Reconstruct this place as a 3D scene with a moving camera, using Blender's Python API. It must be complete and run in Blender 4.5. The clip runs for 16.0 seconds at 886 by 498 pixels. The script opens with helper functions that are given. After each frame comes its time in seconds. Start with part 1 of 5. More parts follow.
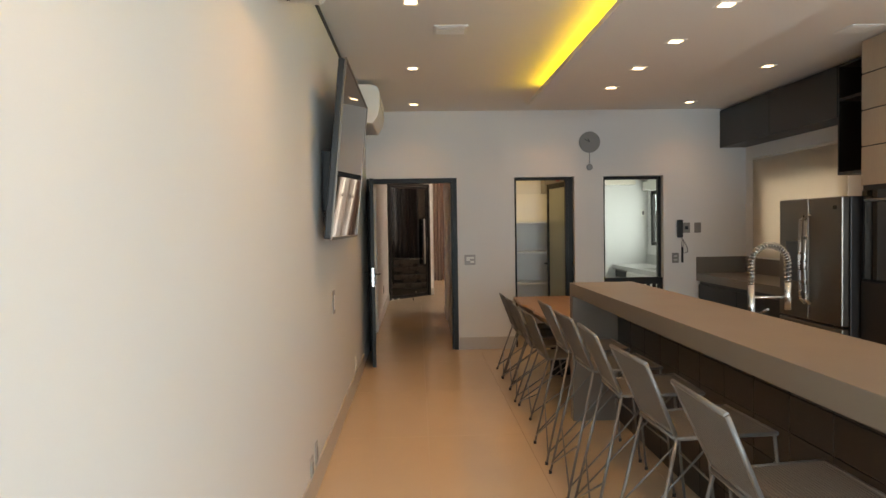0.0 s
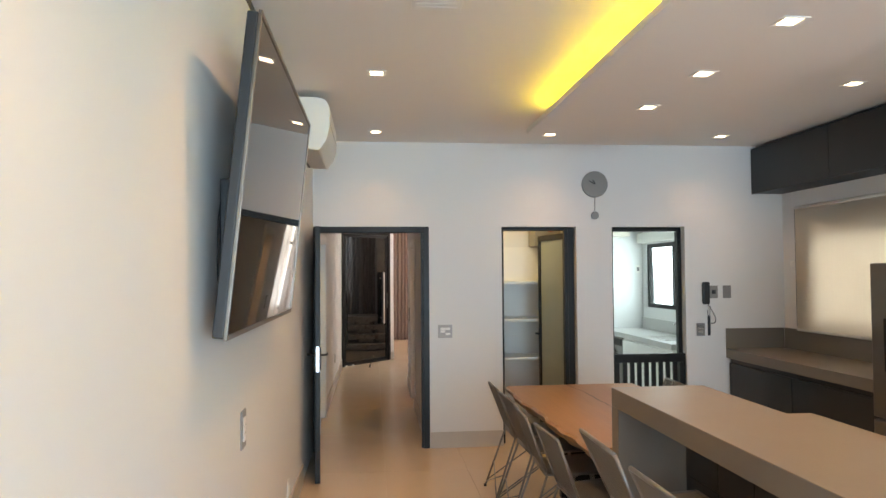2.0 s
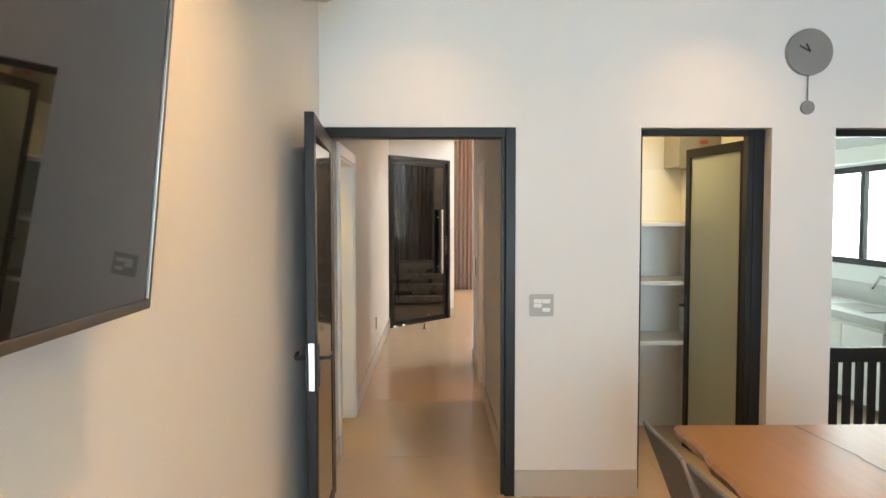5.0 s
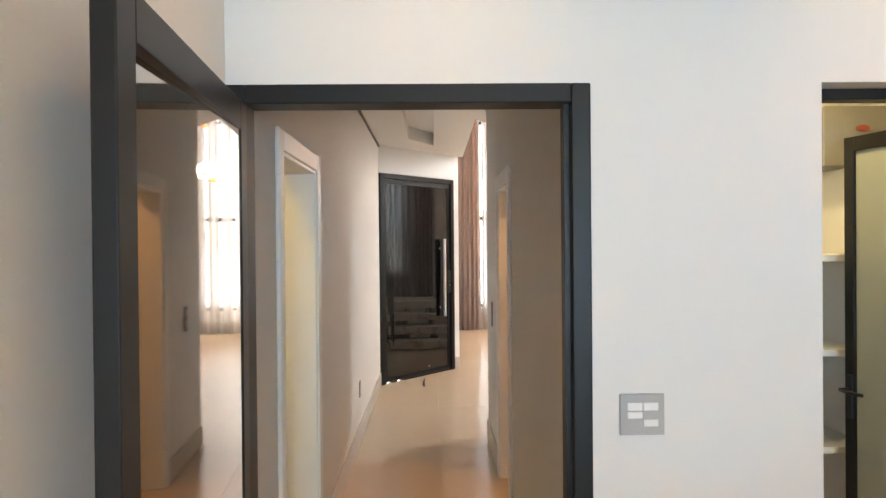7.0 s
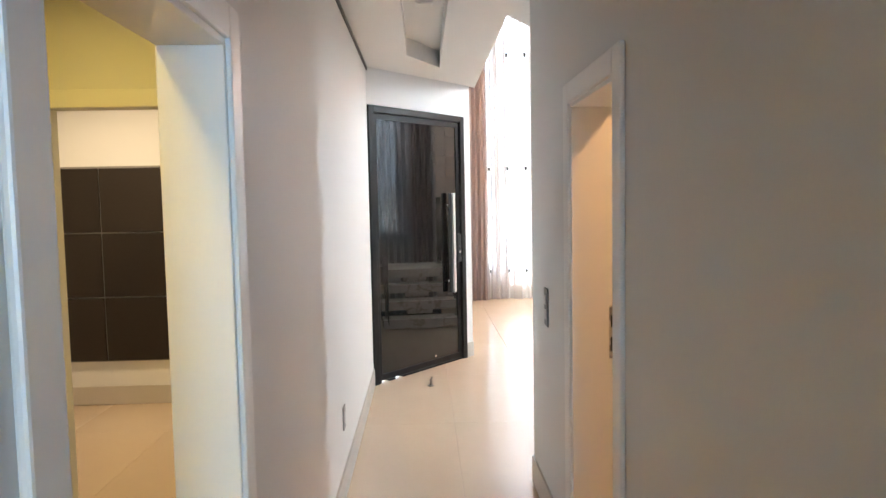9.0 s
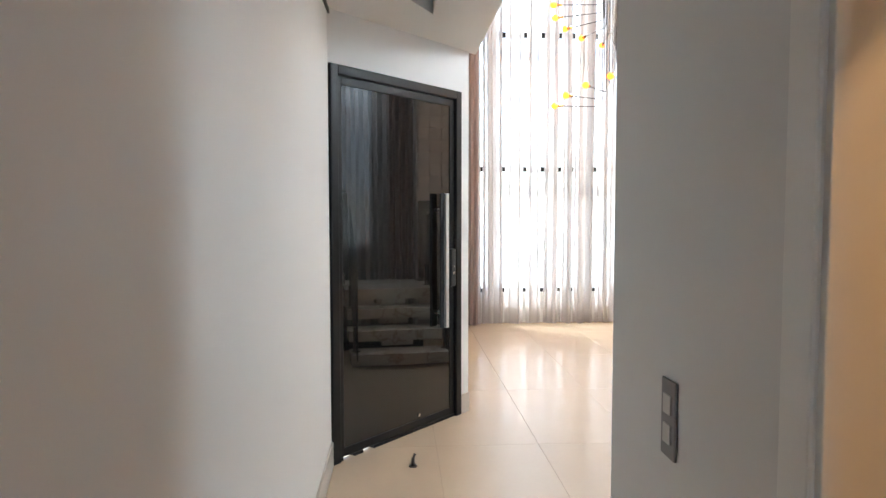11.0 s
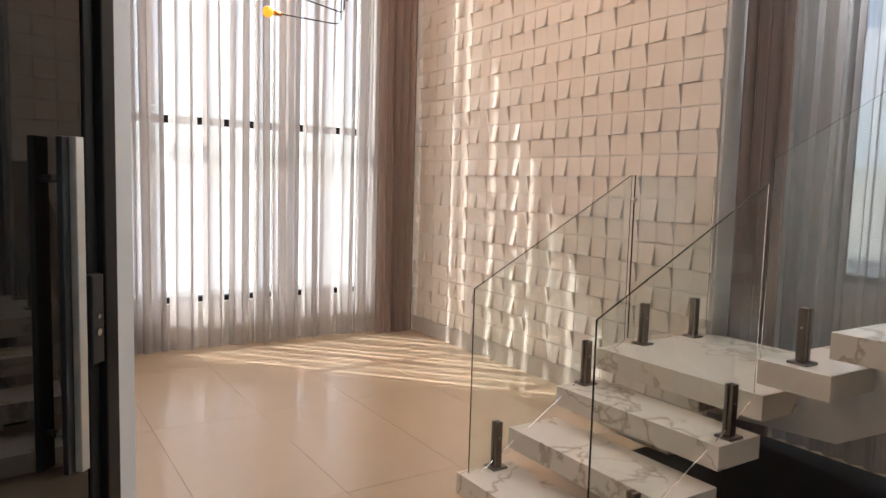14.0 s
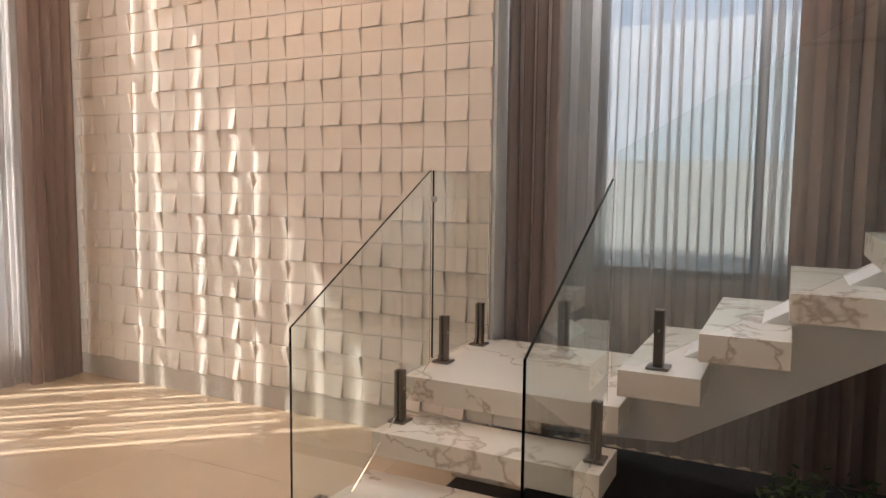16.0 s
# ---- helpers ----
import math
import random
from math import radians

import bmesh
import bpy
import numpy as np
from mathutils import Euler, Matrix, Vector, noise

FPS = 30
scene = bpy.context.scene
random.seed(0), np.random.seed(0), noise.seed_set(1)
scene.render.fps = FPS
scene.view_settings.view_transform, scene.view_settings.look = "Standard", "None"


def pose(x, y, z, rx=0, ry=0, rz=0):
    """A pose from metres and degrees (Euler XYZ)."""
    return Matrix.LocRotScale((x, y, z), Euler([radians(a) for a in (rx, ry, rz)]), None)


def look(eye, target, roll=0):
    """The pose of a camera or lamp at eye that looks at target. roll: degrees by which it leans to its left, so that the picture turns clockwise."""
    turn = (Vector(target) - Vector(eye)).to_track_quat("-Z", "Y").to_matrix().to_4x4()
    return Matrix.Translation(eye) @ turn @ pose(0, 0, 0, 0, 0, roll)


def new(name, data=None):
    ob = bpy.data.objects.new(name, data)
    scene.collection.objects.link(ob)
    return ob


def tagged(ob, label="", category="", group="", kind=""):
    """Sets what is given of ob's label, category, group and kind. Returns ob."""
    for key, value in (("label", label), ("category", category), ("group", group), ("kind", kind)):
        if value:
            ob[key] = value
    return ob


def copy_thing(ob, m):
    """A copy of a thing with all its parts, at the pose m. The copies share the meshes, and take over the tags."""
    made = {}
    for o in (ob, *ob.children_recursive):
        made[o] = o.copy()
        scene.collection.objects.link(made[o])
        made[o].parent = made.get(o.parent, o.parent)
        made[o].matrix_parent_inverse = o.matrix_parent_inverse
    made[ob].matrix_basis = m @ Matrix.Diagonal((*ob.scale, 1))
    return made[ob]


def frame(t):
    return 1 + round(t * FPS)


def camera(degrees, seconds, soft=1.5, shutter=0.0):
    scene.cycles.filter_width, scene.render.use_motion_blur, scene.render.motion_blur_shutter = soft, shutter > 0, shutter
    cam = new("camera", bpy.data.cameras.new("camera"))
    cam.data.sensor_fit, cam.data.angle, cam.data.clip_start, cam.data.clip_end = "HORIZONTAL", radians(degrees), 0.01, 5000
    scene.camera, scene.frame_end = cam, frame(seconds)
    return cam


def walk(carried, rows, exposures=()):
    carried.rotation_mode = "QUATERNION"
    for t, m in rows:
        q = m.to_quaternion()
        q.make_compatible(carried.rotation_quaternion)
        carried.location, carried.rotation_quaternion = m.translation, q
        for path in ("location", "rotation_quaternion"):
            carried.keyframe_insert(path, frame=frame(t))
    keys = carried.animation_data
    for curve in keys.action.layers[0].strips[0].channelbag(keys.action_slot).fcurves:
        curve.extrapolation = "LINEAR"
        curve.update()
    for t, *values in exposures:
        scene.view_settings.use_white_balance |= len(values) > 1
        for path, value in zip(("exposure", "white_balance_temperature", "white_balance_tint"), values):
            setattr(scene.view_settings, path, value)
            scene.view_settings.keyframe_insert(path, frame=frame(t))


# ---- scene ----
cam = camera(65.4, 16.0)
PATH = [
    (0, (0.605, 0.014, 1.507), (0.679, 2.012, 1.443), -0.9),
    (0.5, (0.529, 0.582, 1.595), (0.715, 2.573, 1.563), -0.7),
    (1, (0.614, 0.986, 1.584), (0.817, 2.976, 1.546), -0.9),
    (1.5, (0.638, 1.400, 1.627), (0.782, 3.394, 1.572), 0.1),
    (2, (0.566, 1.855, 1.648), (0.767, 3.844, 1.72), -0.4),
    (2.5, (0.573, 2.268, 1.633), (0.668, 4.262, 1.756), -1.2),
    (3, (0.612, 2.688, 1.648), (0.668, 4.687, 1.681), -0.8),
    (3.5, (0.605, 3.148, 1.635), (0.709, 5.145, 1.624), 0.1),
    (4, (0.652, 3.612, 1.613), (0.685, 5.611, 1.563), -0.4),
    (4.2, (0.655, 3.786, 1.614), (0.663, 5.783, 1.513), 0.1),
    (6.3, (0.591, 5.747, 1.597), (0.664, 7.744, 1.528), -0.6),
    (6.5, (0.605, 5.9, 1.588), (0.656, 7.899, 1.533), -1.3),
    (7, (0.618, 6.352, 1.618), (0.647, 8.352, 1.605), -0.5),
    (7.5, (0.596, 6.843, 1.612), (0.63, 8.842, 1.622), 0.4),
    (8, (0.578, 7.318, 1.586), (0.566, 9.317, 1.540), -0.8),
    (8.5, (0.535, 7.800, 1.606), (0.508, 9.795, 1.466), -0.1),
    (9, (0.466, 8.302, 1.613), (0.521, 10.297, 1.474), -1.1),
    (9.2, (0.458, 8.487, 1.590), (0.499, 10.484, 1.487), -1.8),
    (11.3, (0.412, 10.462, 1.584), (0.590, 12.451, 1.466), 1.0),
    (11.5, (0.405, 10.720, 1.597), (0.677, 12.699, 1.494), 0.6),
    (12, (0.378, 11.155, 1.545), (0.828, 13.103, 1.502), -0.3),
    (12.5, (0.405, 11.602, 1.601), (1.054, 13.493, 1.539), 0.6),
    (13, (0.44, 12.072, 1.599), (1.373, 13.838, 1.51), 0.2),
    (13.5, (0.506, 12.475, 1.581), (1.506, 14.204, 1.463), -0.0),
    (14, (0.575, 12.865, 1.581), (1.655, 14.539, 1.398), 1.6),
    (14.5, (0.594, 13.26, 1.567), (1.845, 14.802, 1.326), -0.4),
    (15, (0.637, 13.563, 1.56), (2.024, 14.986, 1.329), -0.4),
    (15.5, (0.654, 13.792, 1.591), (2.25, 14.99, 1.464), 1.3),
    (16, (0.596, 14.018, 1.585), (2.376, 14.913, 1.409), 0.6),
]
walk(cam, [(t, look(eye, target, roll)) for t, eye, target, roll in PATH],
     exposures=[(0, 0.24, 8700, 17), (0.6, 0.55, 8300, 16), (1.5, 0.94, 7500, 13), (2.5, 1.05, 7200, 12), (4, 1.46, 7700, 11), (6.5, 1.48, 7000, 10), (8, 1.96, 6700, 9), (9, 1.95, 6000, 7),
                (11.4, 1.06, 6050, 4), (12.0, 0.76, 5900, 3), (13, 0.44, 6250, 7), (14.5, 0.26, 6700, 11), (16, 0.33, 6800, 11)])

# ---- world, sun, large lights ----
SUN_DIR = Vector((0.41, -0.46, -0.70)).normalized()      # the way the sunlight travels
world = bpy.data.worlds.new("world")
scene.world = world
world.use_nodes = True
wn = world.node_tree.nodes
sky = wn.new("ShaderNodeTexSky")
sky.sky_type, sky.sun_disc = "NISHITA", False
sky.sun_elevation = math.asin(-SUN_DIR.z)
sky.sun_rotation = math.atan2(-SUN_DIR.x, -SUN_DIR.y)
world.node_tree.links.new(sky.outputs[0], wn["Background"].inputs[0])
wn["Background"].inputs[1].default_value = 0.15
sun = new("sun", bpy.data.lights.new("sun", "SUN"))
sun.data.energy, sun.data.angle, sun.data.color = 5.0, radians(0.5), (1.0, 0.975, 0.93)
sun.matrix_world = look((-4, 24, 12), Vector((-4, 24, 12)) + SUN_DIR)


def area_lamp(name, eye, target, sx, sy, watts, colour):
    ob = new(name, bpy.data.lights.new(name, "AREA"))
    ob.data.shape, ob.data.size, ob.data.size_y = "RECTANGLE", sx, sy
    ob.data.energy, ob.data.color = watts, colour
    ob.matrix_world = look(eye, target)
    return ob


DAY = (0.86, 0.93, 1.0)
area_lamp("daylight_terrace", (2.2, -2.45, 1.25), (2.2, 5, 1.25), 4.0, 2.2, 215, (0.47, 0.73, 1.0))
area_lamp("daylight_front_window", (2.64, 19.70, 2.88), (2.64, 10, 2.88), 2.44, 4.75, 34, DAY)
area_lamp("daylight_stair_window", (4.95, 14.53, 4.18), (0, 14.53, 3.2), 1.05, 1.9, 112, DAY)
area_lamp("daylight_laundry", (4.78, 11.15, 1.6), (2, 11.15, 1.4), 1.5, 0.9, 20, (0.66, 0.90, 1.0))
area_lamp("daylight_kitchen_window", (4.79, 7.2, 1.57), (2, 7.2, 1.5), 1.45, 0.85, 17, DAY)

# ---- materials ----


def material(name, colour, rough=0.5, metal=0.0, grain=40.0, vary=0.06, bump=0.0, patch=1.6, patch_amount=0.05, coat=0.0, island=0.0, stretch=(1, 1, 1), spec=0.5):
    """A surface with two scales of variation: fine grain and broad patches."""
    m = bpy.data.materials.new(name)
    m.use_nodes = True
    nt = m.node_tree
    n, l = nt.nodes, nt.links
    bsdf = n["Principled BSDF"]
    tc = n.new("ShaderNodeTexCoord")
    mp = n.new("ShaderNodeMapping")
    mp.inputs["Scale"].default_value = stretch
    l.new(tc.outputs["Object"], mp.inputs[0])
    fine, broad = n.new("ShaderNodeTexNoise"), n.new("ShaderNodeTexNoise")
    fine.inputs["Scale"].default_value, fine.inputs["Detail"].default_value = grain, 4
    broad.inputs["Scale"].default_value, broad.inputs["Detail"].default_value = patch, 3
    l.new(mp.outputs[0], fine.inputs[0]), l.new(mp.outputs[0], broad.inputs[0])
    total = n.new("ShaderNodeMath")
    total.operation = "MULTIPLY_ADD"
    l.new(fine.outputs[0], total.inputs[0])
    total.inputs[1].default_value = vary * 2
    second = n.new("ShaderNodeMath")
    second.operation = "MULTIPLY_ADD"
    l.new(broad.outputs[0], second.inputs[0])
    second.inputs[1].default_value = patch_amount * 2
    second.inputs[2].default_value = 1 - vary - patch_amount
    l.new(second.outputs[0], total.inputs[2])
    last = total
    if island:
        info = n.new("ShaderNodeObjectInfo")
        add = n.new("ShaderNodeMath")
        add.operation = "MULTIPLY_ADD"
        l.new(info.outputs["Random"], add.inputs[0])
        add.inputs[1].default_value = island
        l.new(total.outputs[0], add.inputs[2])
        last = add
    mix = n.new("ShaderNodeVectorMath")
    mix.operation = "SCALE"
    mix.inputs[0].default_value = colour
    l.new(last.outputs[0], mix.inputs["Scale"])
    l.new(mix.outputs[0], bsdf.inputs["Base Color"])
    bsdf.inputs["Roughness"].default_value, bsdf.inputs["Metallic"].default_value = rough, metal
    bsdf.inputs["Coat Weight"].default_value = coat
    bsdf.inputs["Specular IOR Level"].default_value = spec
    rr = n.new("ShaderNodeMath")
    rr.operation = "MULTIPLY_ADD"
    l.new(broad.outputs[0], rr.inputs[0])
    rr.inputs[1].default_value, rr.inputs[2].default_value = 0.25 * rough, 0.87 * rough
    l.new(rr.outputs[0], bsdf.inputs["Roughness"])
    if bump:
        bp = n.new("ShaderNodeBump")
        bp.inputs["Strength"].default_value, bp.inputs["Distance"].default_value = bump, 0.01
        l.new(fine.outputs[0], bp.inputs["Height"]), l.new(bp.outputs[0], bsdf.inputs["Normal"])
    return m


def glass(name, colour, rough=0.0, ior=1.45):
    m = bpy.data.materials.new(name)
    m.use_nodes = True
    b = m.node_tree.nodes["Principled BSDF"]
    b.inputs["Base Color"].default_value, b.inputs["Roughness"].default_value = (*colour, 1), rough
    b.inputs["Transmission Weight"].default_value, b.inputs["IOR"].default_value = 1.0, ior
    return m


def glow(name, colour, strength):
    m = bpy.data.materials.new(name)
    m.use_nodes = True
    b = m.node_tree.nodes["Principled BSDF"]
    b.inputs["Base Color"].default_value = (*colour, 1)
    b.inputs["Emission Color"].default_value, b.inputs["Emission Strength"].default_value = (*colour, 1), strength
    return m


def cloth(name, colour, through_light, open_weave, streak=1.0):
    """Curtain cloth: part opaque weave, part light shining through, part open holes."""
    m = bpy.data.materials.new(name)
    m.use_nodes = True
    n, l = m.node_tree.nodes, m.node_tree.links
    n.remove(n["Principled BSDF"])
    tc, noise_tex = n.new("ShaderNodeTexCoord"), n.new("ShaderNodeTexNoise")
    mp = n.new("ShaderNodeMapping")
    mp.inputs["Scale"].default_value = (1, 1, 0.05)
    l.new(tc.outputs["Object"], mp.inputs[0]), l.new(mp.outputs[0], noise_tex.inputs[0])
    noise_tex.inputs["Scale"].default_value, noise_tex.inputs["Detail"].default_value = 60, 3
    ramp = n.new("ShaderNodeMixRGB")
    ramp.inputs[1].default_value = (*[c * (1 - 0.18 * streak) for c in colour], 1)
    ramp.inputs[2].default_value = (*[min(1, c * (1 + 0.12 * streak)) for c in colour], 1)
    l.new(noise_tex.outputs[0], ramp.inputs[0])
    dif, tra, hole = n.new("ShaderNodeBsdfDiffuse"), n.new("ShaderNodeBsdfTranslucent"), n.new("ShaderNodeBsdfTransparent")
    l.new(ramp.outputs[0], dif.inputs[0]), l.new(ramp.outputs[0], tra.inputs[0])
    m1, m2 = n.new("ShaderNodeMixShader"), n.new("ShaderNodeMixShader")
    m1.inputs[0].default_value, m2.inputs[0].default_value = through_light, open_weave
    l.new(dif.outputs[0], m1.inputs[1]), l.new(tra.outputs[0], m1.inputs[2])
    l.new(m1.outputs[0], m2.inputs[1]), l.new(hole.outputs[0], m2.inputs[2])
    l.new(m2.outputs[0], n["Material Output"].inputs[0])
    return m


M_WALL = material("wall_paint", (0.72, 0.715, 0.70), 0.6, grain=250, vary=0.015, bump=0.03, patch=1.2, patch_amount=0.02)
M_CEIL = material("ceiling_paint", (0.80, 0.78, 0.75), 0.7, grain=250, vary=0.01, patch_amount=0.015)
M_DARKGAP = material("shadow_gap_paint", (0.10, 0.095, 0.09), 0.6)
M_FLOOR = material("porcelain_floor", (0.60, 0.475, 0.345), 0.18, grain=30, vary=0.02, patch=2.5, patch_amount=0.035, island=0.03, spec=0.5)
M_JOINT = material("grout", (0.53, 0.42, 0.31), 0.6)
M_BASE = material("baseboard_porcelain", (0.50, 0.46, 0.41), 0.3, grain=30, vary=0.02)
M_BLACK = material("black_aluminium", (0.0145, 0.0138, 0.013), 0.40, grain=300, vary=0.05, spec=0.22)
M_BLACKGLASS = material("black_glass", (0.010, 0.0095, 0.009), 0.025, grain=10, vary=0.05, spec=0.68)
M_WHITE = material("white_lacquer", (0.80, 0.79, 0.76), 0.35, grain=120, vary=0.015)
M_PLASTIC = material("white_plastic", (0.78, 0.77, 0.72), 0.4, grain=120, vary=0.01)
M_DARKPLASTIC = material("dark_plastic", (0.02, 0.02, 0.021), 0.4)
M_GREYPLASTIC = material("grey_plastic", (0.24, 0.23, 0.22), 0.45)
M_STEEL = material("brushed_steel", (0.55, 0.53, 0.50), 0.28, 1.0, grain=80, vary=0.06, stretch=(1, 1, 12))
M_DARKSTEEL = material("dark_steel", (0.23, 0.20, 0.175), 0.33, 1.0, grain=90, vary=0.06, stretch=(1, 1, 10))
M_PULL = material("satin_steel", (0.62, 0.60, 0.56), 0.5, 0.75, grain=80, vary=0.05, stretch=(1, 1, 12))
M_PLATE = material("satin_grey_plate", (0.40, 0.395, 0.385), 0.4, grain=120, vary=0.02)
M_CHROME = material("chrome", (0.66, 0.65, 0.63), 0.22, 1.0)
M_STONE = material("grey_quartz", (0.175, 0.153, 0.128), 0.36, grain=160, vary=0.05, patch=3, patch_amount=0.05)
M_CABINET = material("dark_laminate", (0.015, 0.012, 0.010), 0.42, grain=60, vary=0.1, stretch=(1, 1, 0.2))
M_DARKTILE = material("dark_brown_tile", (0.020, 0.015, 0.012), 0.38, grain=40, vary=0.14, island=0.3, spec=0.3)
M_OAK = material("pale_oak", (0.42, 0.33, 0.24), 0.5, grain=30, vary=0.12, stretch=(6, 6, 0.6), bump=0.04)
M_CHAIR = material("grey_cord", (0.12, 0.113, 0.106), 0.55, grain=200, vary=0.1)
M_CHAIRMETAL = material("grey_painted_steel", (0.17, 0.165, 0.16), 0.35, 0.4, grain=100, vary=0.05)
M_GLASS = glass("clear_glass", (0.93, 0.98, 0.96))
M_GLASSEDGE = glass("green_glass_edge", (0.10, 0.22, 0.19), 0.15)
M_PANE = glass("window_glass", (0.98, 0.99, 0.99))
M_FROST = material("frosted_glass", (0.33, 0.36, 0.315), 0.35, grain=300, vary=0.02)
M_MIRROR = material("mirrored_dark_glass", (0.50, 0.47, 0.43), 0.03, 0.92, grain=10, vary=0.02, patch_amount=0.02)
M_SHEER = cloth("sheer_voile", (0.64, 0.61, 0.60), 0.58, 0.22, 0.5)
M_SHEER2 = cloth("thin_voile", (0.66, 0.62, 0.60), 0.60, 0.50)
M_DRAPE = cloth("brown_drape", (0.35, 0.28, 0.258), 0.17, 0.0)
M_BLIND = cloth("roller_blind_cloth", (0.74, 0.69, 0.60), 0.45, 0.0, 0.15)
M_SPOT = glow("lamp_warm", (1.0, 0.78, 0.52), 6)
M_COVE = glow("cove_yellow", (1.0, 0.76, 0.04), 10)
M_BULB = glow("filament_bulb", (1.0, 0.17, 0.012), 2.4)
M_BRASS = material("brass", (0.55, 0.32, 0.12), 0.25, 1.0)
M_TILE3D = material("relief_plaster_tile", (0.73, 0.675, 0.61), 0.55, grain=180, vary=0.03, bump=0.03, island=0.06)
M_LSTONE = material("pale_grey_stone", (0.50, 0.49, 0.47), 0.35, grain=150, vary=0.04)
M_OUT = material("outside_render", (0.64, 0.64, 0.62), 0.8)
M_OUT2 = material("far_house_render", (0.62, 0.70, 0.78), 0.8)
M_GROUND = material("outside_paving", (0.50, 0.49, 0.46), 0.9)


def marble_material():
    m = material("calacatta_marble", (0.80, 0.735, 0.65), 0.22, grain=60, vary=0.015, patch=4, patch_amount=0.03)
    n, l = m.node_tree.nodes, m.node_tree.links
    bsdf = n["Principled BSDF"]
    old = bsdf.inputs["Base Color"].links[0].from_socket
    tc, warp, add = n.new("ShaderNodeTexCoord"), n.new("ShaderNodeTexNoise"), n.new("ShaderNodeVectorMath")
    warp.inputs["Scale"].default_value, warp.inputs["Detail"].default_value = 3.2, 8
    info = n.new("ShaderNodeObjectInfo")
    off = n.new("ShaderNodeVectorMath")
    off.operation = "MULTIPLY_ADD"
    l.new(info.outputs["Random"], off.inputs[0])
    off.inputs[1].default_value = (17, 31, 11)
    l.new(tc.outputs["Object"], off.inputs[2])
    l.new(off.outputs[0], warp.inputs[0])
    add.operation = "MULTIPLY_ADD"
    l.new(warp.outputs["Color"], add.inputs[0])
    add.inputs[1].default_value = (0.7, 0.7, 0.7)
    l.new(off.outputs[0], add.inputs[2])
    vein = n.new("ShaderNodeTexNoise")
    vein.inputs["Scale"].default_value, vein.inputs["Detail"].default_value = 1.9, 3
    l.new(add.outputs[0], vein.inputs[0])
    dist = n.new("ShaderNodeMath")
    dist.operation = "SUBTRACT"
    dist.inputs[1].default_value = 0.5
    l.new(vein.outputs[0], dist.inputs[0])
    ab = n.new("ShaderNodeMath")
    ab.operation = "ABSOLUTE"
    l.new(dist.outputs[0], ab.inputs[0])
    ramp = n.new("ShaderNodeValToRGB")
    ramp.color_ramp.elements[0].position, ramp.color_ramp.elements[0].color = 0.0, (0.8, 0.8, 0.8, 1)
    ramp.color_ramp.elements[1].position, ramp.color_ramp.elements[1].color = 0.022, (0, 0, 0, 1)
    l.new(ab.outputs[0], ramp.inputs[0])
    mix = n.new("ShaderNodeMixRGB")
    l.new(ramp.outputs[0], mix.inputs[0]), l.new(old, mix.inputs[1])
    mix.inputs[2].default_value = (0.42, 0.33, 0.24, 1)
    l.new(mix.outputs[0], bsdf.inputs["Base Color"])
    return m


def slab_wood_material():
    m = material("live_edge_wood", (0.275, 0.150, 0.068), 0.36, grain=7, vary=0.16, stretch=(7, 0.45, 7), patch=0.55, patch_amount=0.26, spec=0.45)
    n, l = m.node_tree.nodes, m.node_tree.links
    bsdf = n["Principled BSDF"]
    old = bsdf.inputs["Base Color"].links[0].from_socket
    tc, mp, knot, ramp, mix = n.new("ShaderNodeTexCoord"), n.new("ShaderNodeMapping"), n.new("ShaderNodeTexVoronoi"), n.new("ShaderNodeValToRGB"), n.new("ShaderNodeMixRGB")
    mp.inputs["Scale"].default_value = (1.0, 0.55, 1.0)
    l.new(tc.outputs["Object"], mp.inputs[0]), l.new(mp.outputs[0], knot.inputs["Vector"])
    knot.inputs["Scale"].default_value = 3.4
    ramp.color_ramp.elements[0].position, ramp.color_ramp.elements[0].color = 0.03, (0.75, 0.75, 0.75, 1)
    ramp.color_ramp.elements[1].position, ramp.color_ramp.elements[1].color = 0.13, (0, 0, 0, 1)
    l.new(knot.outputs["Distance"], ramp.inputs[0]), l.new(ramp.outputs[0], mix.inputs[0]), l.new(old, mix.inputs[1])
    mix.inputs[2].default_value = (0.10, 0.048, 0.020, 1)
    l.new(mix.outputs[0], bsdf.inputs["Base Color"])
    return m


M_MARBLE = marble_material()
M_WOOD = slab_wood_material()

# ---- mesh helpers ----


def box(bm, a, b, bevel=0.0, m=None):
    """An axis-aligned box between two corners, with bevelled edges if asked, moved by the matrix m."""
    a, b = Vector(a), Vector(b)
    made = bmesh.ops.create_cube(bm, size=1.0)["verts"]
    mid, dims = (a + b) / 2, b - a
    for v in made:
        v.co = Vector((v.co.x * dims.x, v.co.y * dims.y, v.co.z * dims.z)) + mid
    if bevel:
        edges = list({e for v in made for e in v.link_edges})
        made = bmesh.ops.bevel(bm, geom=edges, offset=bevel, segments=2, affect="EDGES", profile=0.5)["verts"]
    if m is not None:
        bmesh.ops.transform(bm, matrix=m, verts=made)
    return made


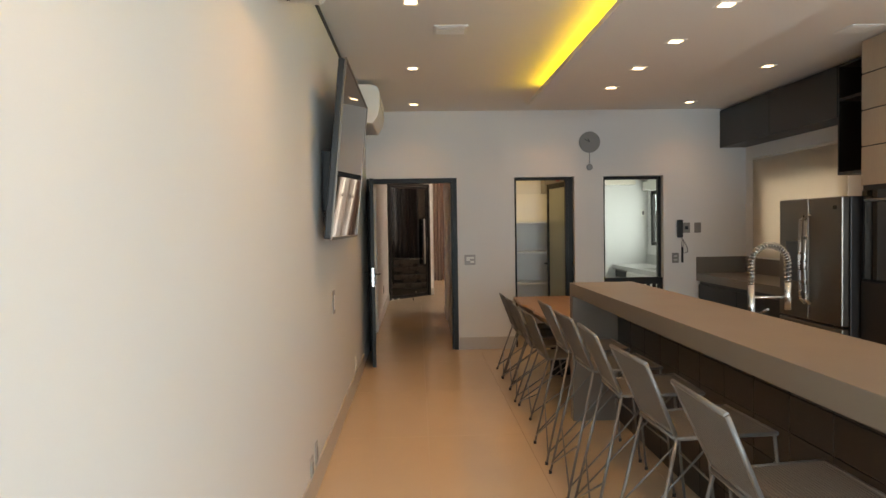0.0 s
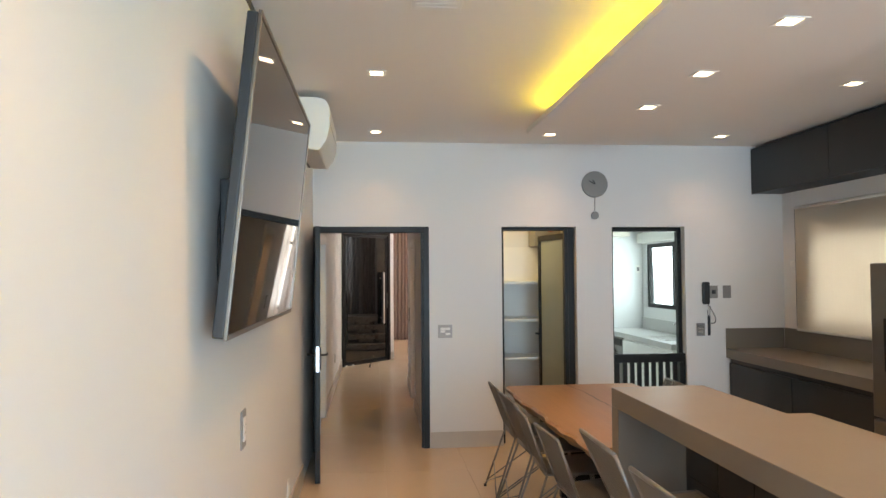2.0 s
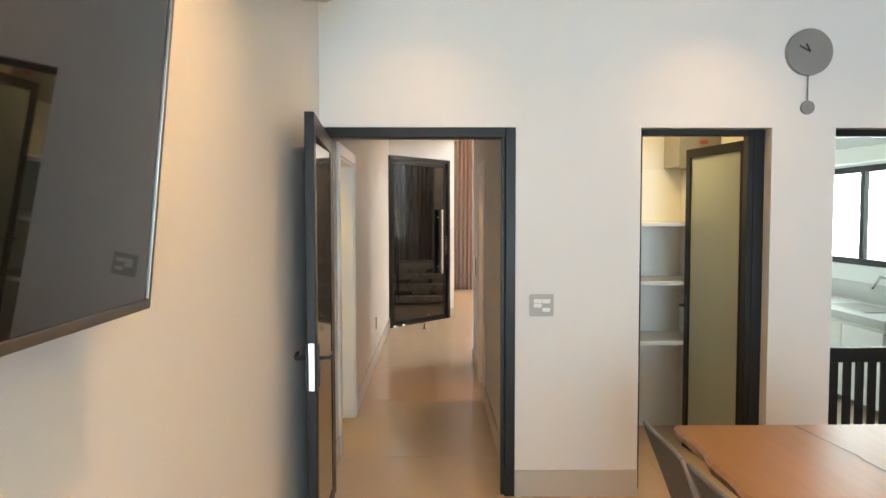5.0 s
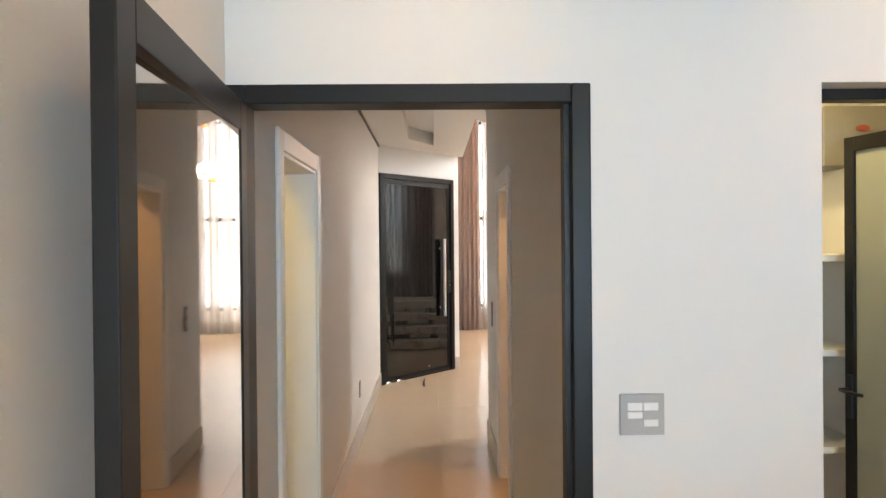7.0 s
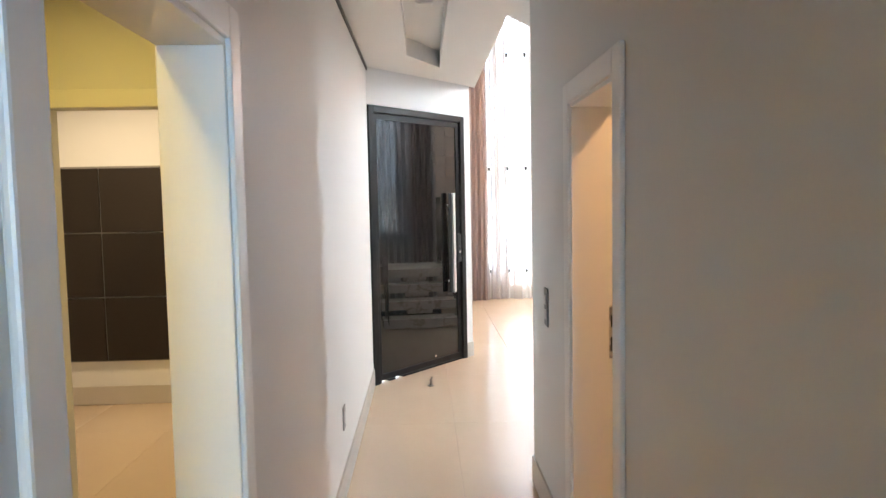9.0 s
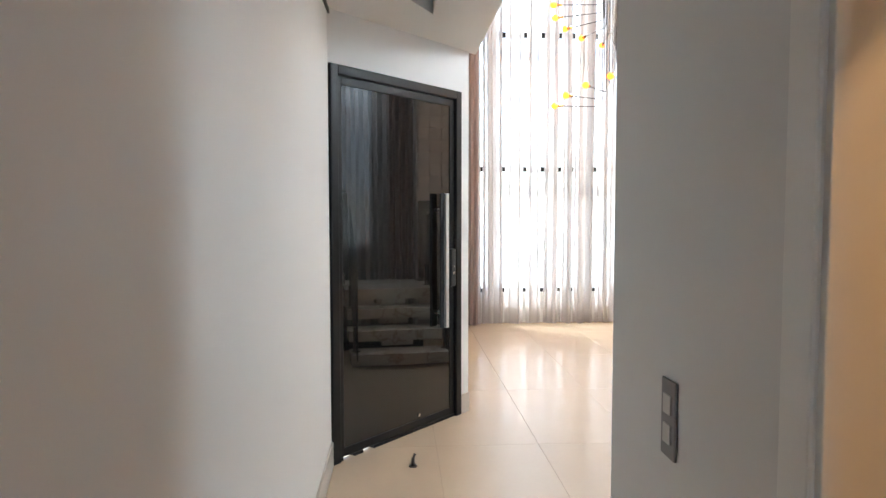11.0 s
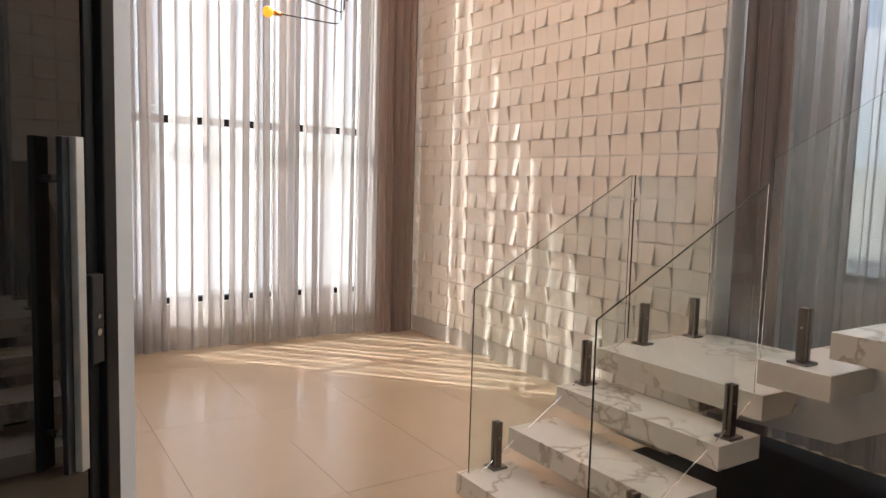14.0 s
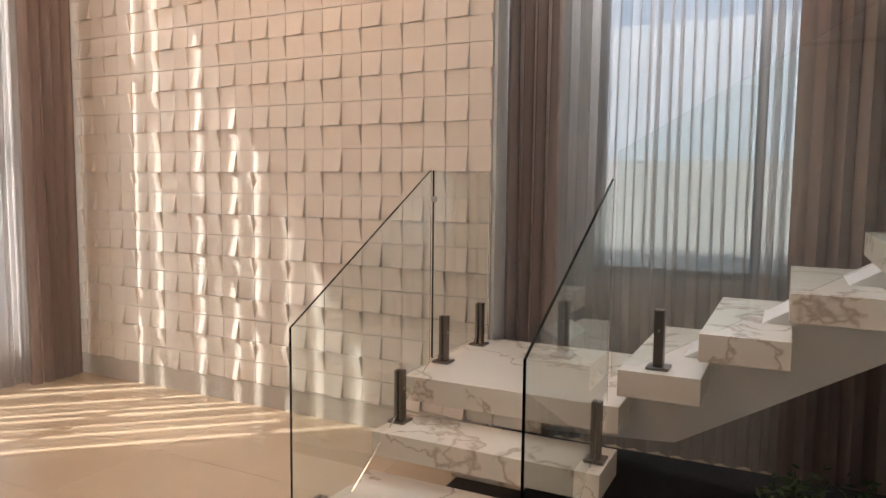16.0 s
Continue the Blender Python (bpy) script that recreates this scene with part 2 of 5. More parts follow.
def tube(bm, pts, r, seg=7, cap=True):
    """A round bar along a line of points."""
    pts = [Vector(p) for p in pts]
    rings = []
    for i, p in enumerate(pts):
        d = (pts[min(i + 1, len(pts) - 1)] - pts[max(i - 1, 0)]).normalized()
        side = d.cross(Vector((0, 0, 1)) if abs(d.z) < 0.95 else Vector((1, 0, 0))).normalized()
        up = side.cross(d)
        rings.append([bm.verts.new(p + r * (math.cos(k * math.tau / seg) * side + math.sin(k * math.tau / seg) * up)) for k in range(seg)])
    for a, b in zip(rings, rings[1:]):
        for k in range(seg):
            f = bm.faces.new((a[k], a[(k + 1) % seg], b[(k + 1) % seg], b[k]))
            f.smooth = True
    if cap:
        bm.faces.new(rings[0][::-1]), bm.faces.new(rings[-1])


def disc(bm, centre, r, depth, axis="z", seg=32):
    """A flat cylinder."""
    rot = {"z": Matrix(), "y": Matrix.Rotation(math.pi / 2, 4, "X"), "x": Matrix.Rotation(math.pi / 2, 4, "Y")}[axis]
    bmesh.ops.create_cone(bm, cap_ends=True, segments=seg, radius1=r, radius2=r, depth=depth, matrix=Matrix.Translation(centre) @ rot)


def prism(bm, outline, z0, z1):
    """An upright prism over a flat outline of (x, y)."""
    lo, hi = [bm.verts.new((x, y, z0)) for x, y in outline], [bm.verts.new((x, y, z1)) for x, y in outline]
    bm.faces.new(lo[::-1]), bm.faces.new(hi)
    for i in range(len(outline)):
        j = (i + 1) % len(outline)
        bm.faces.new((lo[i], lo[j], hi[j], hi[i]))
    bmesh.ops.recalc_face_normals(bm, faces=bm.faces)


def part(name, bm, mat, parent=None, label="", m=None):
    """Links a bmesh as one mesh object, under a thing or a part."""
    data = bpy.data.meshes.new(name)
    bm.normal_update()
    bm.to_mesh(data)
    bm.free()
    data.materials.append(mat)
    ob = new(name, data)
    if m is not None:
        ob.matrix_basis = m
    ob.parent = parent
    if label:
        tagged(ob, label)
    return ob


def boxpart(name, a, b, mat, parent=None, label="", bevel=0.0, m=None):
    bm = bmesh.new()
    box(bm, a, b, bevel)
    return part(name, bm, mat, parent, label, m)


def tubepart(name, pts, r, mat, parent=None, label="", seg=8):
    bm = bmesh.new()
    tube(bm, pts, r, seg)
    return part(name, bm, mat, parent, label)


def thing(name, label, category, group="", m=None):
    ob = new(name)
    ob.empty_display_size = 0.1
    if m is not None:
        ob.matrix_basis = m
    return tagged(ob, label, category, group)


def structure(ob, label=""):
    return tagged(ob, label, kind="structure")


def wall(name, along, u0, u1, v0, v1, z0, z1, mat, holes=(), label="smooth warm white painted wall"):
    """A straight wall with openings (ua, ub, za, zb) cut right through it."""
    bm = bmesh.new()

    def put(ua, ub, za, zb):
        if ub - ua < 1e-4 or zb - za < 1e-4:
            return
        if along == "x":
            box(bm, (ua, v0, za), (ub, v1, zb))
        else:
            box(bm, (v0, ua, za), (v1, ub, zb))

    at = u0
    for ua, ub, za, zb in sorted(holes):
        put(at, ua, z0, z1)
        put(ua, ub, z0, za)
        put(ua, ub, zb, z1)
        at = ub
    put(at, u1, z0, z1)
    return structure(part(name, bm, mat), label)


# ---- the plan ----
KY = 8.43          # kitchen side of the wall between kitchen and hall
KC = 2.91          # kitchen ceiling
HC = 2.77          # hall ceiling
HX = 1.075         # right wall of the hall
HEND = 12.16       # where that wall ends
RX = 4.68          # right wall of kitchen and laundry
LX = 4.35          # face of the relief wall
LY = 19.5          # inner face of the front window wall
TOP = 5.6          # ceiling of the double-height room
B0, B1, BZ = 9.16, 9.985, 2.01      # bedroom passage opening
R0, R1, RZ = 10.45, 11.12, 2.00     # lavatory door opening

# ---- structure ----
boxpart("floor", (-3.4, -2.7, -0.12), (5.0, 19.9, -0.006), M_JOINT)
structure(bpy.data.objects["floor"], "polished beige porcelain tile floor with thin joints")
ground = boxpart("ground", (-120, -120, -0.30), (120, 160, -0.13), M_GROUND)
structure(ground, "pale paved ground outside the house")

wall("wall_kitchen_left", "y", -2.6, 14.285, -0.15, 0.0, 0, 3.1, M_WALL, [(B0, B1, 0, BZ)])
wall("wall_kitchen_far", "x", 0.0, RX, KY, KY + 0.15, 0, 3.1, M_WALL,
     [(0.0, 1.095, 0, 2.10), (1.80, 2.54, 0, 2.10), (2.90, 3.645, 0, 2.10)])
wall("wall_kitchen_right", "y", -2.6, 12.2, RX, RX + 0.17, 0, 3.1, M_WALL, [(6.4, 7.98, 1.12, 2.02), (10.36, 11.93, 1.13, 2.07)])
wall("wall_kitchen_back", "x", -0.15, RX + 0.17, -2.75, -2.6, 0, 3.1, M_WALL, [(0.2, 4.3, 0, 2.4)])
wall("wall_hall_right", "y", KY + 0.15, HEND, HX, HX + 0.14, 0, 3.1, M_WALL, [(R0, R1, 0, RZ)])
wall("wall_pantry_side", "y", KY + 0.15, 9.75, 2.66, 2.78, 0, 2.75, M_WALL)
wall("wall_pantry_back", "x", HX + 0.14, 2.66, 9.75, 9.87, 0, 2.75, M_WALL)
wall("wall_living_near", "x", HX + 0.14, 5.0, 12.09, HEND, 0, TOP, M_WALL)
wall("wall_living_left", "y", 15.43, LY, 0.80, 0.955, 0, TOP, M_WALL)
wall("wall_gallery", "y", 12.2, 15.36, 0.88, 1.02, HC + 0.16, TOP, M_WALL)
wall("wall_front", "x", 0.88, LX + 0.4, LY, LY + 0.17, 0, TOP, M_WALL, [(1.38, 3.90, 0.42, 5.3)])
wall("wall_relief", "y", 15.62, LY, LX + 0.03, LX + 0.4, 0, TOP, M_WALL)
wall("wall_stair_side", "y", HEND, 15.62, 4.86, 5.02, 0, TOP, M_WALL, [(13.95, 15.12, 1.06, 5.2)])
# passage and bedroom behind the left wall
wall("wall_passage_far", "x", -3.2, -0.15, 11.6, 11.72, 0, 2.9, M_WALL, [(-1.29, -0.56, 0, 2.08)])
wall("wall_passage_near", "x", -3.2, -0.15, 8.5, 8.62, 0, 2.9, M_WALL)
wall("wall_passage_left", "y", 8.62, 14.1, -3.35, -3.2, 0, 2.9, M_WALL)
wall("wall_bedroom_far", "x", -3.2, -0.15, 13.95, 14.1, 0, 2.9, M_WALL)
# room behind the hall's right wall
wall("wall_lavatory", "x", HX + 0.14, 2.66, 11.9, 12.02, 0, 2.62, M_WALL)
# unseen wall, added to keep the laundry daylight out of the hall
wall("wall_lavatory_side", "y", 9.75, 12.09, 2.66, 2.78, 0, 2.62, M_WALL)

# entry wall, set at 45 degrees
E0, E1 = Vector((-0.0127, 14.2854, 0)), Vector((0.955, 15.399, 0))
EA = math.degrees(math.atan2(E1.y - E0.y, E1.x - E0.x))
EM = pose(E0.x, E0.y, 0, 0, 0, EA)
ELEN = (E1 - E0).length
bm = bmesh.new()
box(bm, (-0.1, 0, 0), (0.02, 0.15, TOP))
box(bm, (0.02, 0, 2.455), (1.36, 0.15, TOP))
box(bm, (1.36, 0, 0), (ELEN, 0.15, TOP))
structure(part("wall_entry", bm, M_WALL, m=EM), "smooth white wall set at an angle round the front door")

bm = bmesh.new()
box(bm, (-0.15, -2.75, KC), (RX + 0.17, KY + 0.15, KC + 0.19))
structure(part("ceiling_kitchen", bm, M_CEIL), "smooth white plaster ceiling")
bm = bmesh.new()
T0, T1, TE = 0.36, 0.635, 13.85       # the recessed slot for the hall lamps
prism(bm, [(-0.1, KY + 0.15), (T0, KY + 0.15), (T0, TE), (T0, 14.80), (-0.1, 14.40)], HC, HC + 0.14)
prism(bm, [(T0, TE + 0.02), (T1, TE + 0.55), (T1, 15.12), (T0, 14.80)], HC, HC + 0.14)
prism(bm, [(T1, KY + 0.15), (HX, KY + 0.15), (HX, HEND), (1.55, HEND), (1.55, 13.55), (1.02, 12.73), (1.02, 15.50), (T1, 15.12)], HC, HC + 0.14)
box(bm, (T0 - 0.05, KY + 0.15, HC + 0.14), (T1 + 0.05, 14.7, HC + 0.16))
structure(part("ceiling_hall", bm, M_CEIL), "white plaster ceiling with a narrow recessed lamp slot")
structure(boxpart("ceiling_living", (-0.2, 12.2, TOP), (5.1, LY + 0.2, TOP + 0.15), M_CEIL), "high white plaster ceiling")
structure(boxpart("ceiling_service", (HX + 0.14, KY + 0.15, 2.62), (RX, 12.2, 2.75), M_CEIL), "white plaster ceiling of the pantry and laundry")
structure(boxpart("ceiling_passage", (-3.3, 8.5, 2.62), (-0.15, 14.1, 2.8), M_CEIL), "white plaster ceiling of the passage")
structure(boxpart("roof", (-3.4, -2.75, 3.15), (0.88, 14.3, 3.25), M_CEIL), "flat roof slab")

# lowered ceiling panel with the light slot along its edge
panel = thing("ceiling_panel", "lowered white plaster ceiling panel over the bar", "ceiling panel")
boxpart("panel_slab", (1.76, -2.2, 2.735), (2.99, 7.10, 2.775), M_CEIL, panel, bevel=0.004)
boxpart("panel_core", (1.98, -2.2, 2.775), (2.99, 7.10, 2.909), M_CEIL, panel)
boxpart("light_strip", (1.90, -2.1, 2.777), (1.93, 6.9, 2.79), M_COVE, panel, "glowing yellow light strip")

# shadow gaps under the ceilings and baseboards
for name, a, b, mat in (
        ("trim", (0.0, -2.6, KC - 0.03), (0.012, KY, KC - 0.002), M_DARKGAP),
        ("trim", (0.0, KY + 0.15, HC - 0.03), (0.012, 14.36, HC - 0.002), M_DARKGAP),
        ("trim", (HX - 0.012, KY + 0.15, HC - 0.03), (HX, HEND, HC - 0.002), M_DARKGAP),
        ("baseboard", (0.0, -2.6, 0.0), (0.013, 7.45, 0.15), M_BASE),
        ("baseboard", (1.10, KY - 0.013, 0.0), (1.80, KY, 0.15), M_BASE),
        ("baseboard", (2.54, KY - 0.013, 0.0), (2.90, KY, 0.15), M_BASE),
        ("baseboard", (3.645, KY - 0.013, 0.0), (4.06, KY, 0.15), M_BASE),
        ("baseboard", (0.0, KY + 0.15, 0.0), (0.013, B0 - 0.09, 0.15), M_BASE),
        ("baseboard", (0.0, B1 + 0.09, 0.0), (0.013, 14.36, 0.15), M_BASE),
        ("baseboard", (HX - 0.013, KY + 0.15, 0.0), (HX, R0 - 0.09, 0.15), M_BASE),
        ("baseboard", (HX - 0.013, R1 + 0.09, 0.0), (HX, HEND, 0.15), M_BASE),
        ("baseboard", (HX, HEND, 0.0), (4.86, HEND + 0.013, 0.15), M_BASE),
        ("baseboard", (LX + 0.01, 15.60, 0.0), (LX + 0.03, LY, 0.165), M_BASE),
        ("baseboard", (-3.2, 13.937, 0.0), (-0.15, 13.95, 0.15), M_BASE)):
    structure(boxpart(name, a, b, mat, bevel=0.002), "beige porcelain baseboard" if name == "baseboard" else "dark shadow gap under the ceiling")
structure(boxpart("baseboard", (1.37, -0.013, 0), (ELEN, 0, 0.15), M_BASE, bevel=0.002, m=EM), "beige porcelain baseboard")

# ---- doors and windows ----


def black_frame(name, along, u0, u1, v0, v1, z0, z1, face, label, sill=True):
    """A black metal frame inside an opening; returns the thing, of kind structure."""
    ob = tagged(thing(name, label, "", ""), kind="structure")
    rails = [("jamb", u0, u0 + face, z0, z1), ("jamb", u1 - face, u1, z0, z1), ("head", u0 + face, u1 - face, z1 - face, z1)]
    if sill:
        rails.append(("sill", u0 + face, u1 - face, z0, z0 + face))
    for nm, a, b, c, d in rails:
        lo, hi = ((a, v0, c), (b, v1, d)) if along == "x" else ((v0, a, c), (v1, b, d))
        boxpart(nm, lo, hi, M_BLACK, ob, bevel=0.004)
    return ob


def lever(parent, m, side=1):
    """A black lever handle on a small plate, pointing along +x of m."""
    bm = bmesh.new()
    box(bm, (-0.016, 0, -0.09), (0.016, 0.008 * side, 0.09), 0.002)
    tube(bm, [(0, 0.006 * side, 0.03), (0, 0.05 * side, 0.03), (0.03, 0.056 * side, 0.03), (0.12, 0.056 * side, 0.03)], 0.008)
    part("lever_handle", bm, M_DARKPLASTIC, parent, "black lever handle", m)


# kitchen to hall: black frame, leaf folded back against the left wall
f1 = black_frame("door_frame_1", "x", 0.003, 1.095, KY - 0.012, KY + 0.10, 0, 2.10, 0.058, "black aluminium door frame", sill=False)
boxpart("rebate", (1.02, KY + 0.02, 0), (1.037, KY + 0.08, 2.042), M_BLACK, f1)
LEAF = pose(0.028, KY - 0.02, 0, 0, 0, -85.6)
leaf = thing("glass_door", "open black framed door with dark reflective glass", "door", m=LEAF)
LW, LH = 1.02, 2.035
for nm, a, b in (("stile", (0, 0, 0.012), (0.085, 0.04, LH)), ("stile", (LW - 0.085, 0, 0.012), (LW, 0.04, LH)),
                 ("top_rail", (0.085, 0, LH - 0.085), (LW - 0.085, 0.04, LH)), ("bottom_rail", (0.085, 0, 0.012), (LW - 0.085, 0.04, 0.10))):
    boxpart(nm, a, b, M_BLACK, leaf, bevel=0.003)
bm = bmesh.new()
box(bm, (0.115 - LW / 2, -0.004, 0.10), (LW / 2 - 0.055, 0.004, LH - 0.085), 0.001)
part("glass_panel", bm, M_MIRROR, leaf, "dark reflective glass", pose(LW / 2 - 0.015, 0.021, 0, 0, 0, -1.6))
boxpart("lock_plate", (LW, 0.008, 0.88), (LW + 0.003, 0.032, 1.08), M_CHROME, leaf, "bright steel lock plate")
lever(leaf, pose(LW - 0.045, 0.04, 0.98, 0, 0, 180) @ Matrix.Diagonal((1, -1, 1, 1)), 1)
lever(leaf, pose(LW - 0.045, 0.0, 0.98, 0, 0, 180), 1)
for z in (0.25, 1.0, 1.8):
    bm = bmesh.new()
    tube(bm, [(-0.006, 0.02, z - 0.05), (-0.006, 0.02, z + 0.05)], 0.008)
    part("hinge", bm, M_DARKPLASTIC, leaf)

# pantry: frame and frosted door opened inwards
f2 = black_frame("door_frame_2", "x", 1.80, 2.48, KY + 0.085, KY + 0.15, 0, 2.10, 0.035, "black aluminium pantry door frame", sill=False)
boxpart("closing_jamb", (2.48, KY + 0.085, 0), (2.54, KY + 0.15, 2.10), M_BLACK, f2)
PD = pose(2.475, KY + 0.155, 0, 0, 0, 101)
pdoor = thing("pantry_door", "black framed frosted glass pantry door standing ajar", "door", m=PD)
W2, H2 = 0.66, 2.05
for nm, a, b in (("stile", (0, -0.035, 0.01), (0.07, 0, H2)), ("stile", (W2 - 0.05, -0.035, 0.01), (W2, 0, H2)),
                 ("top_rail", (0.07, -0.035, H2 - 0.06), (W2 - 0.05, 0, H2)), ("bottom_rail", (0.07, -0.035, 0.01), (W2 - 0.05, 0, 0.08))):
    boxpart(nm, a, b, M_BLACK, pdoor, bevel=0.003)
boxpart("frosted_pane", (0.07, -0.022, 0.08), (W2 - 0.05, -0.014, H2 - 0.06), M_FROST, pdoor, "greenish frosted glass pane")
lever(pdoor, pose(W2 - 0.03, 0.0, 0.97, 0, 0, 180) @ Matrix.Diagonal((1, -1, 1, 1)), 1)
lever(pdoor, pose(W2 - 0.03, -0.035, 0.97, 0, 0, 180), 1)
pantry = thing("pantry_shelving", "white fitted pantry shelving on the back wall", "shelves")
for z in (0.70, 1.12, 1.53):
    boxpart("shelf", (1.225, 9.30, z), (2.655, 9.745, z + 0.03), M_WHITE, pantry, bevel=0.003)
boxpart("back_panel", (1.225, 9.735, 0.0), (2.655, 9.748, 1.95), M_WHITE, pantry)
boxpart("side_panel", (2.50, 9.30, 0.0), (2.52, 9.735, 1.95), M_WHITE, pantry)
box_sticker = thing("carton", "grey carton with a red mark on the pantry shelving", "box")
boxpart("carton_body", (2.36, 9.40, 1.952), (2.655, 9.72, 2.22), material("grey_card", (0.32, 0.31, 0.29), 0.7), box_sticker, bevel=0.004)
bm = bmesh.new()
disc(bm, (0, 0, 0), 0.026, 0.003, "y")
part("red_mark", bm, material("red_print", (0.42, 0.09, 0.06), 0.6), box_sticker, "oval red mark", Matrix.Translation((2.535, 9.397, 2.12)) @ Matrix.Diagonal((1.2, 1, 0.55, 1)))
area_lamp("pantry_lamp", (1.9, 9.1, 2.55), (1.9, 9.1, 0), 0.12, 0.12, 3.6, (1.0, 0.76, 0.36))

# laundry doorway, low gate and its fittings
f3 = black_frame("door_frame_3", "x", 2.90, 3.645, KY + 0.085, KY + 0.15, 0, 2.10, 0.04, "black aluminium laundry door frame", sill=False)
gate = thing("safety_gate", "black slatted wooden gate across the laundry doorway", "gate")
boxpart("top_rail", (2.905, KY + 0.02, 0.76), (3.64, KY + 0.06, 0.845), M_BLACK, gate, bevel=0.004)
boxpart("bottom_rail", (2.905, KY + 0.02, 0.03), (3.64, KY + 0.06, 0.12), M_BLACK, gate, bevel=0.004)
boxpart("post", (2.905, KY + 0.02, 0.0), (2.965, KY + 0.06, 0.76), M_BLACK, gate, bevel=0.003)
boxpart("post", (3.58, KY + 0.02, 0.0), (3.64, KY + 0.06, 0.76), M_BLACK, gate, bevel=0.003)
for i in range(8):
    x = 3.005 + i * 0.073
    boxpart("slat", (x, KY + 0.028, 0.12), (x + 0.042, KY + 0.052, 0.76), M_BLACK, gate, bevel=0.003)
lw = black_frame("window_1", "y", 10.36, 11.93, RX + 0.01, RX + 0.08, 1.13, 2.07, 0.06, "black aluminium laundry window with two clear panes")
boxpart("mullion", (RX + 0.015, 11.02, 1.19), (RX + 0.07, 11.08, 2.01), M_BLACK, lw, bevel=0.003)
for a, b in ((10.42, 11.02), (11.08, 11.87)):
    p = boxpart("pane", (RX + 0.04, a, 1.19), (RX + 0.046, b, 2.01), M_PANE, lw)
    p.visible_shadow = False
lb = thing("roller_blind", "white roller blind rolled up over the laundry window", "blind")
boxpart("cassette", (RX - 0.09, 10.2, 2.09), (RX - 0.005, 12.1, 2.24), M_PLASTIC, lb, bevel=0.01)
lct = thing("laundry_counter", "pale stone laundry worktop with a backsplash", "worktop")
boxpart("worktop", (4.05, 9.70, 0.73), (RX - 0.002, 12.19, 0.80), M_LSTONE, lct, "pale grey stone top", 0.004)
boxpart("backsplash", (RX - 0.022, 9.70, 0.80), (RX - 0.002, 12.17, 0.97), M_LSTONE, lct)
boxpart("backsplash", (4.05, 12.17, 0.80), (RX - 0.022, 12.19, 0.97), M_LSTONE, lct)
boxpart("basin", (4.16, 10.1, 0.802), (4.54, 10.75, 0.806), M_STEEL, lct, "steel sink rim")
boxpart("basin_well", (4.19, 10.13, 0.8065), (4.51, 10.72, 0.808), M_DARKSTEEL, lct)
lcab = thing("laundry_cabinet", "white laundry base cabinet under the worktop", "cabinet")
boxpart("body", (4.09, 9.74, 0.08), (RX - 0.002, 11.36, 0.728), M_WHITE, lcab)
for i in range(3):
    boxpart("door", (4.07, 9.74 + i * 0.54, 0.10), (4.088, 9.74 + i * 0.54 + 0.534, 0.70), M_WHITE, lcab, bevel=0.003)
wm = thing("washing_machine", "dark grey front-loading washing machine under the worktop", "washing machine")
boxpart("body", (4.09, 11.42, 0.0), (4.63, 12.05, 0.72), M_GREYPLASTIC, wm, bevel=0.012)
bm = bmesh.new()
bmesh.ops.create_cone(bm, cap_ends=False, segments=32, radius1=0.2, radius2=0.2, depth=0.03, matrix=pose(4.077, 11.735, 0.36, 0, 90, 0))
part("door_ring", bm, M_CHROME, wm)
bm = bmesh.new()
disc(bm, (4.082, 11.735, 0.36), 0.17, 0.02, "x")
part("door_glass", bm, M_BLACKGLASS, wm)
boxpart("control_panel", (4.08, 11.45, 0.60), (4.092, 12.02, 0.70), M_DARKPLASTIC, wm)
tap = thing("wall_tap", "chrome wall tap over the laundry sink", "tap")
tubepart("spout", [(RX - 0.002, 10.42, 1.06), (RX - 0.20, 10.42, 1.07), (RX - 0.27, 10.42, 0.97)], 0.012, M_CHROME, tap)
bm = bmesh.new()
disc(bm, (RX - 0.006, 10.42, 1.06), 0.03, 0.008, "x")
part("flange", bm, M_CHROME, tap)

# kitchen window behind the roller blind
kw = black_frame("window_2", "y", 6.4, 7.98, RX + 0.05, RX + 0.12, 1.12, 2.02, 0.05, "black framed kitchen window")
p = boxpart("pane", (RX + 0.08, 6.45, 1.17), (RX + 0.086, 7.93, 1.97), M_PANE, kw)
p.visible_shadow = False
kb = thing("roller_blind", "cream roller blind drawn down over the kitchen window", "blind")
boxpart("cloth", (RX - 0.030, 6.36, 1.09), (RX - 0.026, 8.18, 2.26), M_BLIND, kb)
tubepart("bottom_bar", [(RX - 0.028, 6.36, 1.085), (RX - 0.028, 8.18, 1.085)], 0.012, M_PLASTIC, kb)
tubepart("roller", [(RX - 0.028, 6.36, 2.265), (RX - 0.028, 8.18, 2.265)], 0.016, M_PLASTIC, kb)
tubepart("pull_chain", [(RX - 0.02, 8.2, 2.26), (RX - 0.02, 8.2, 1.12)], 0.003, M_GREYPLASTIC, kb)

# terrace doors behind the start of the walk
tf = black_frame("window_3", "x", 0.2, 4.3, -2.72, -2.65, 0, 2.4, 0.06, "wide black framed terrace doors")
for i in range(4):
    x0 = 0.26 + i * 0.995
    p = boxpart("pane", (x0, -2.69, 0.06), (x0 + 0.945, -2.684, 2.34), M_PANE, tf)
    p.visible_shadow = False
    if i:
        boxpart("mullion", (x0 - 0.05, -2.71, 0.06), (x0, -2.66, 2.34), M_BLACK, tf)

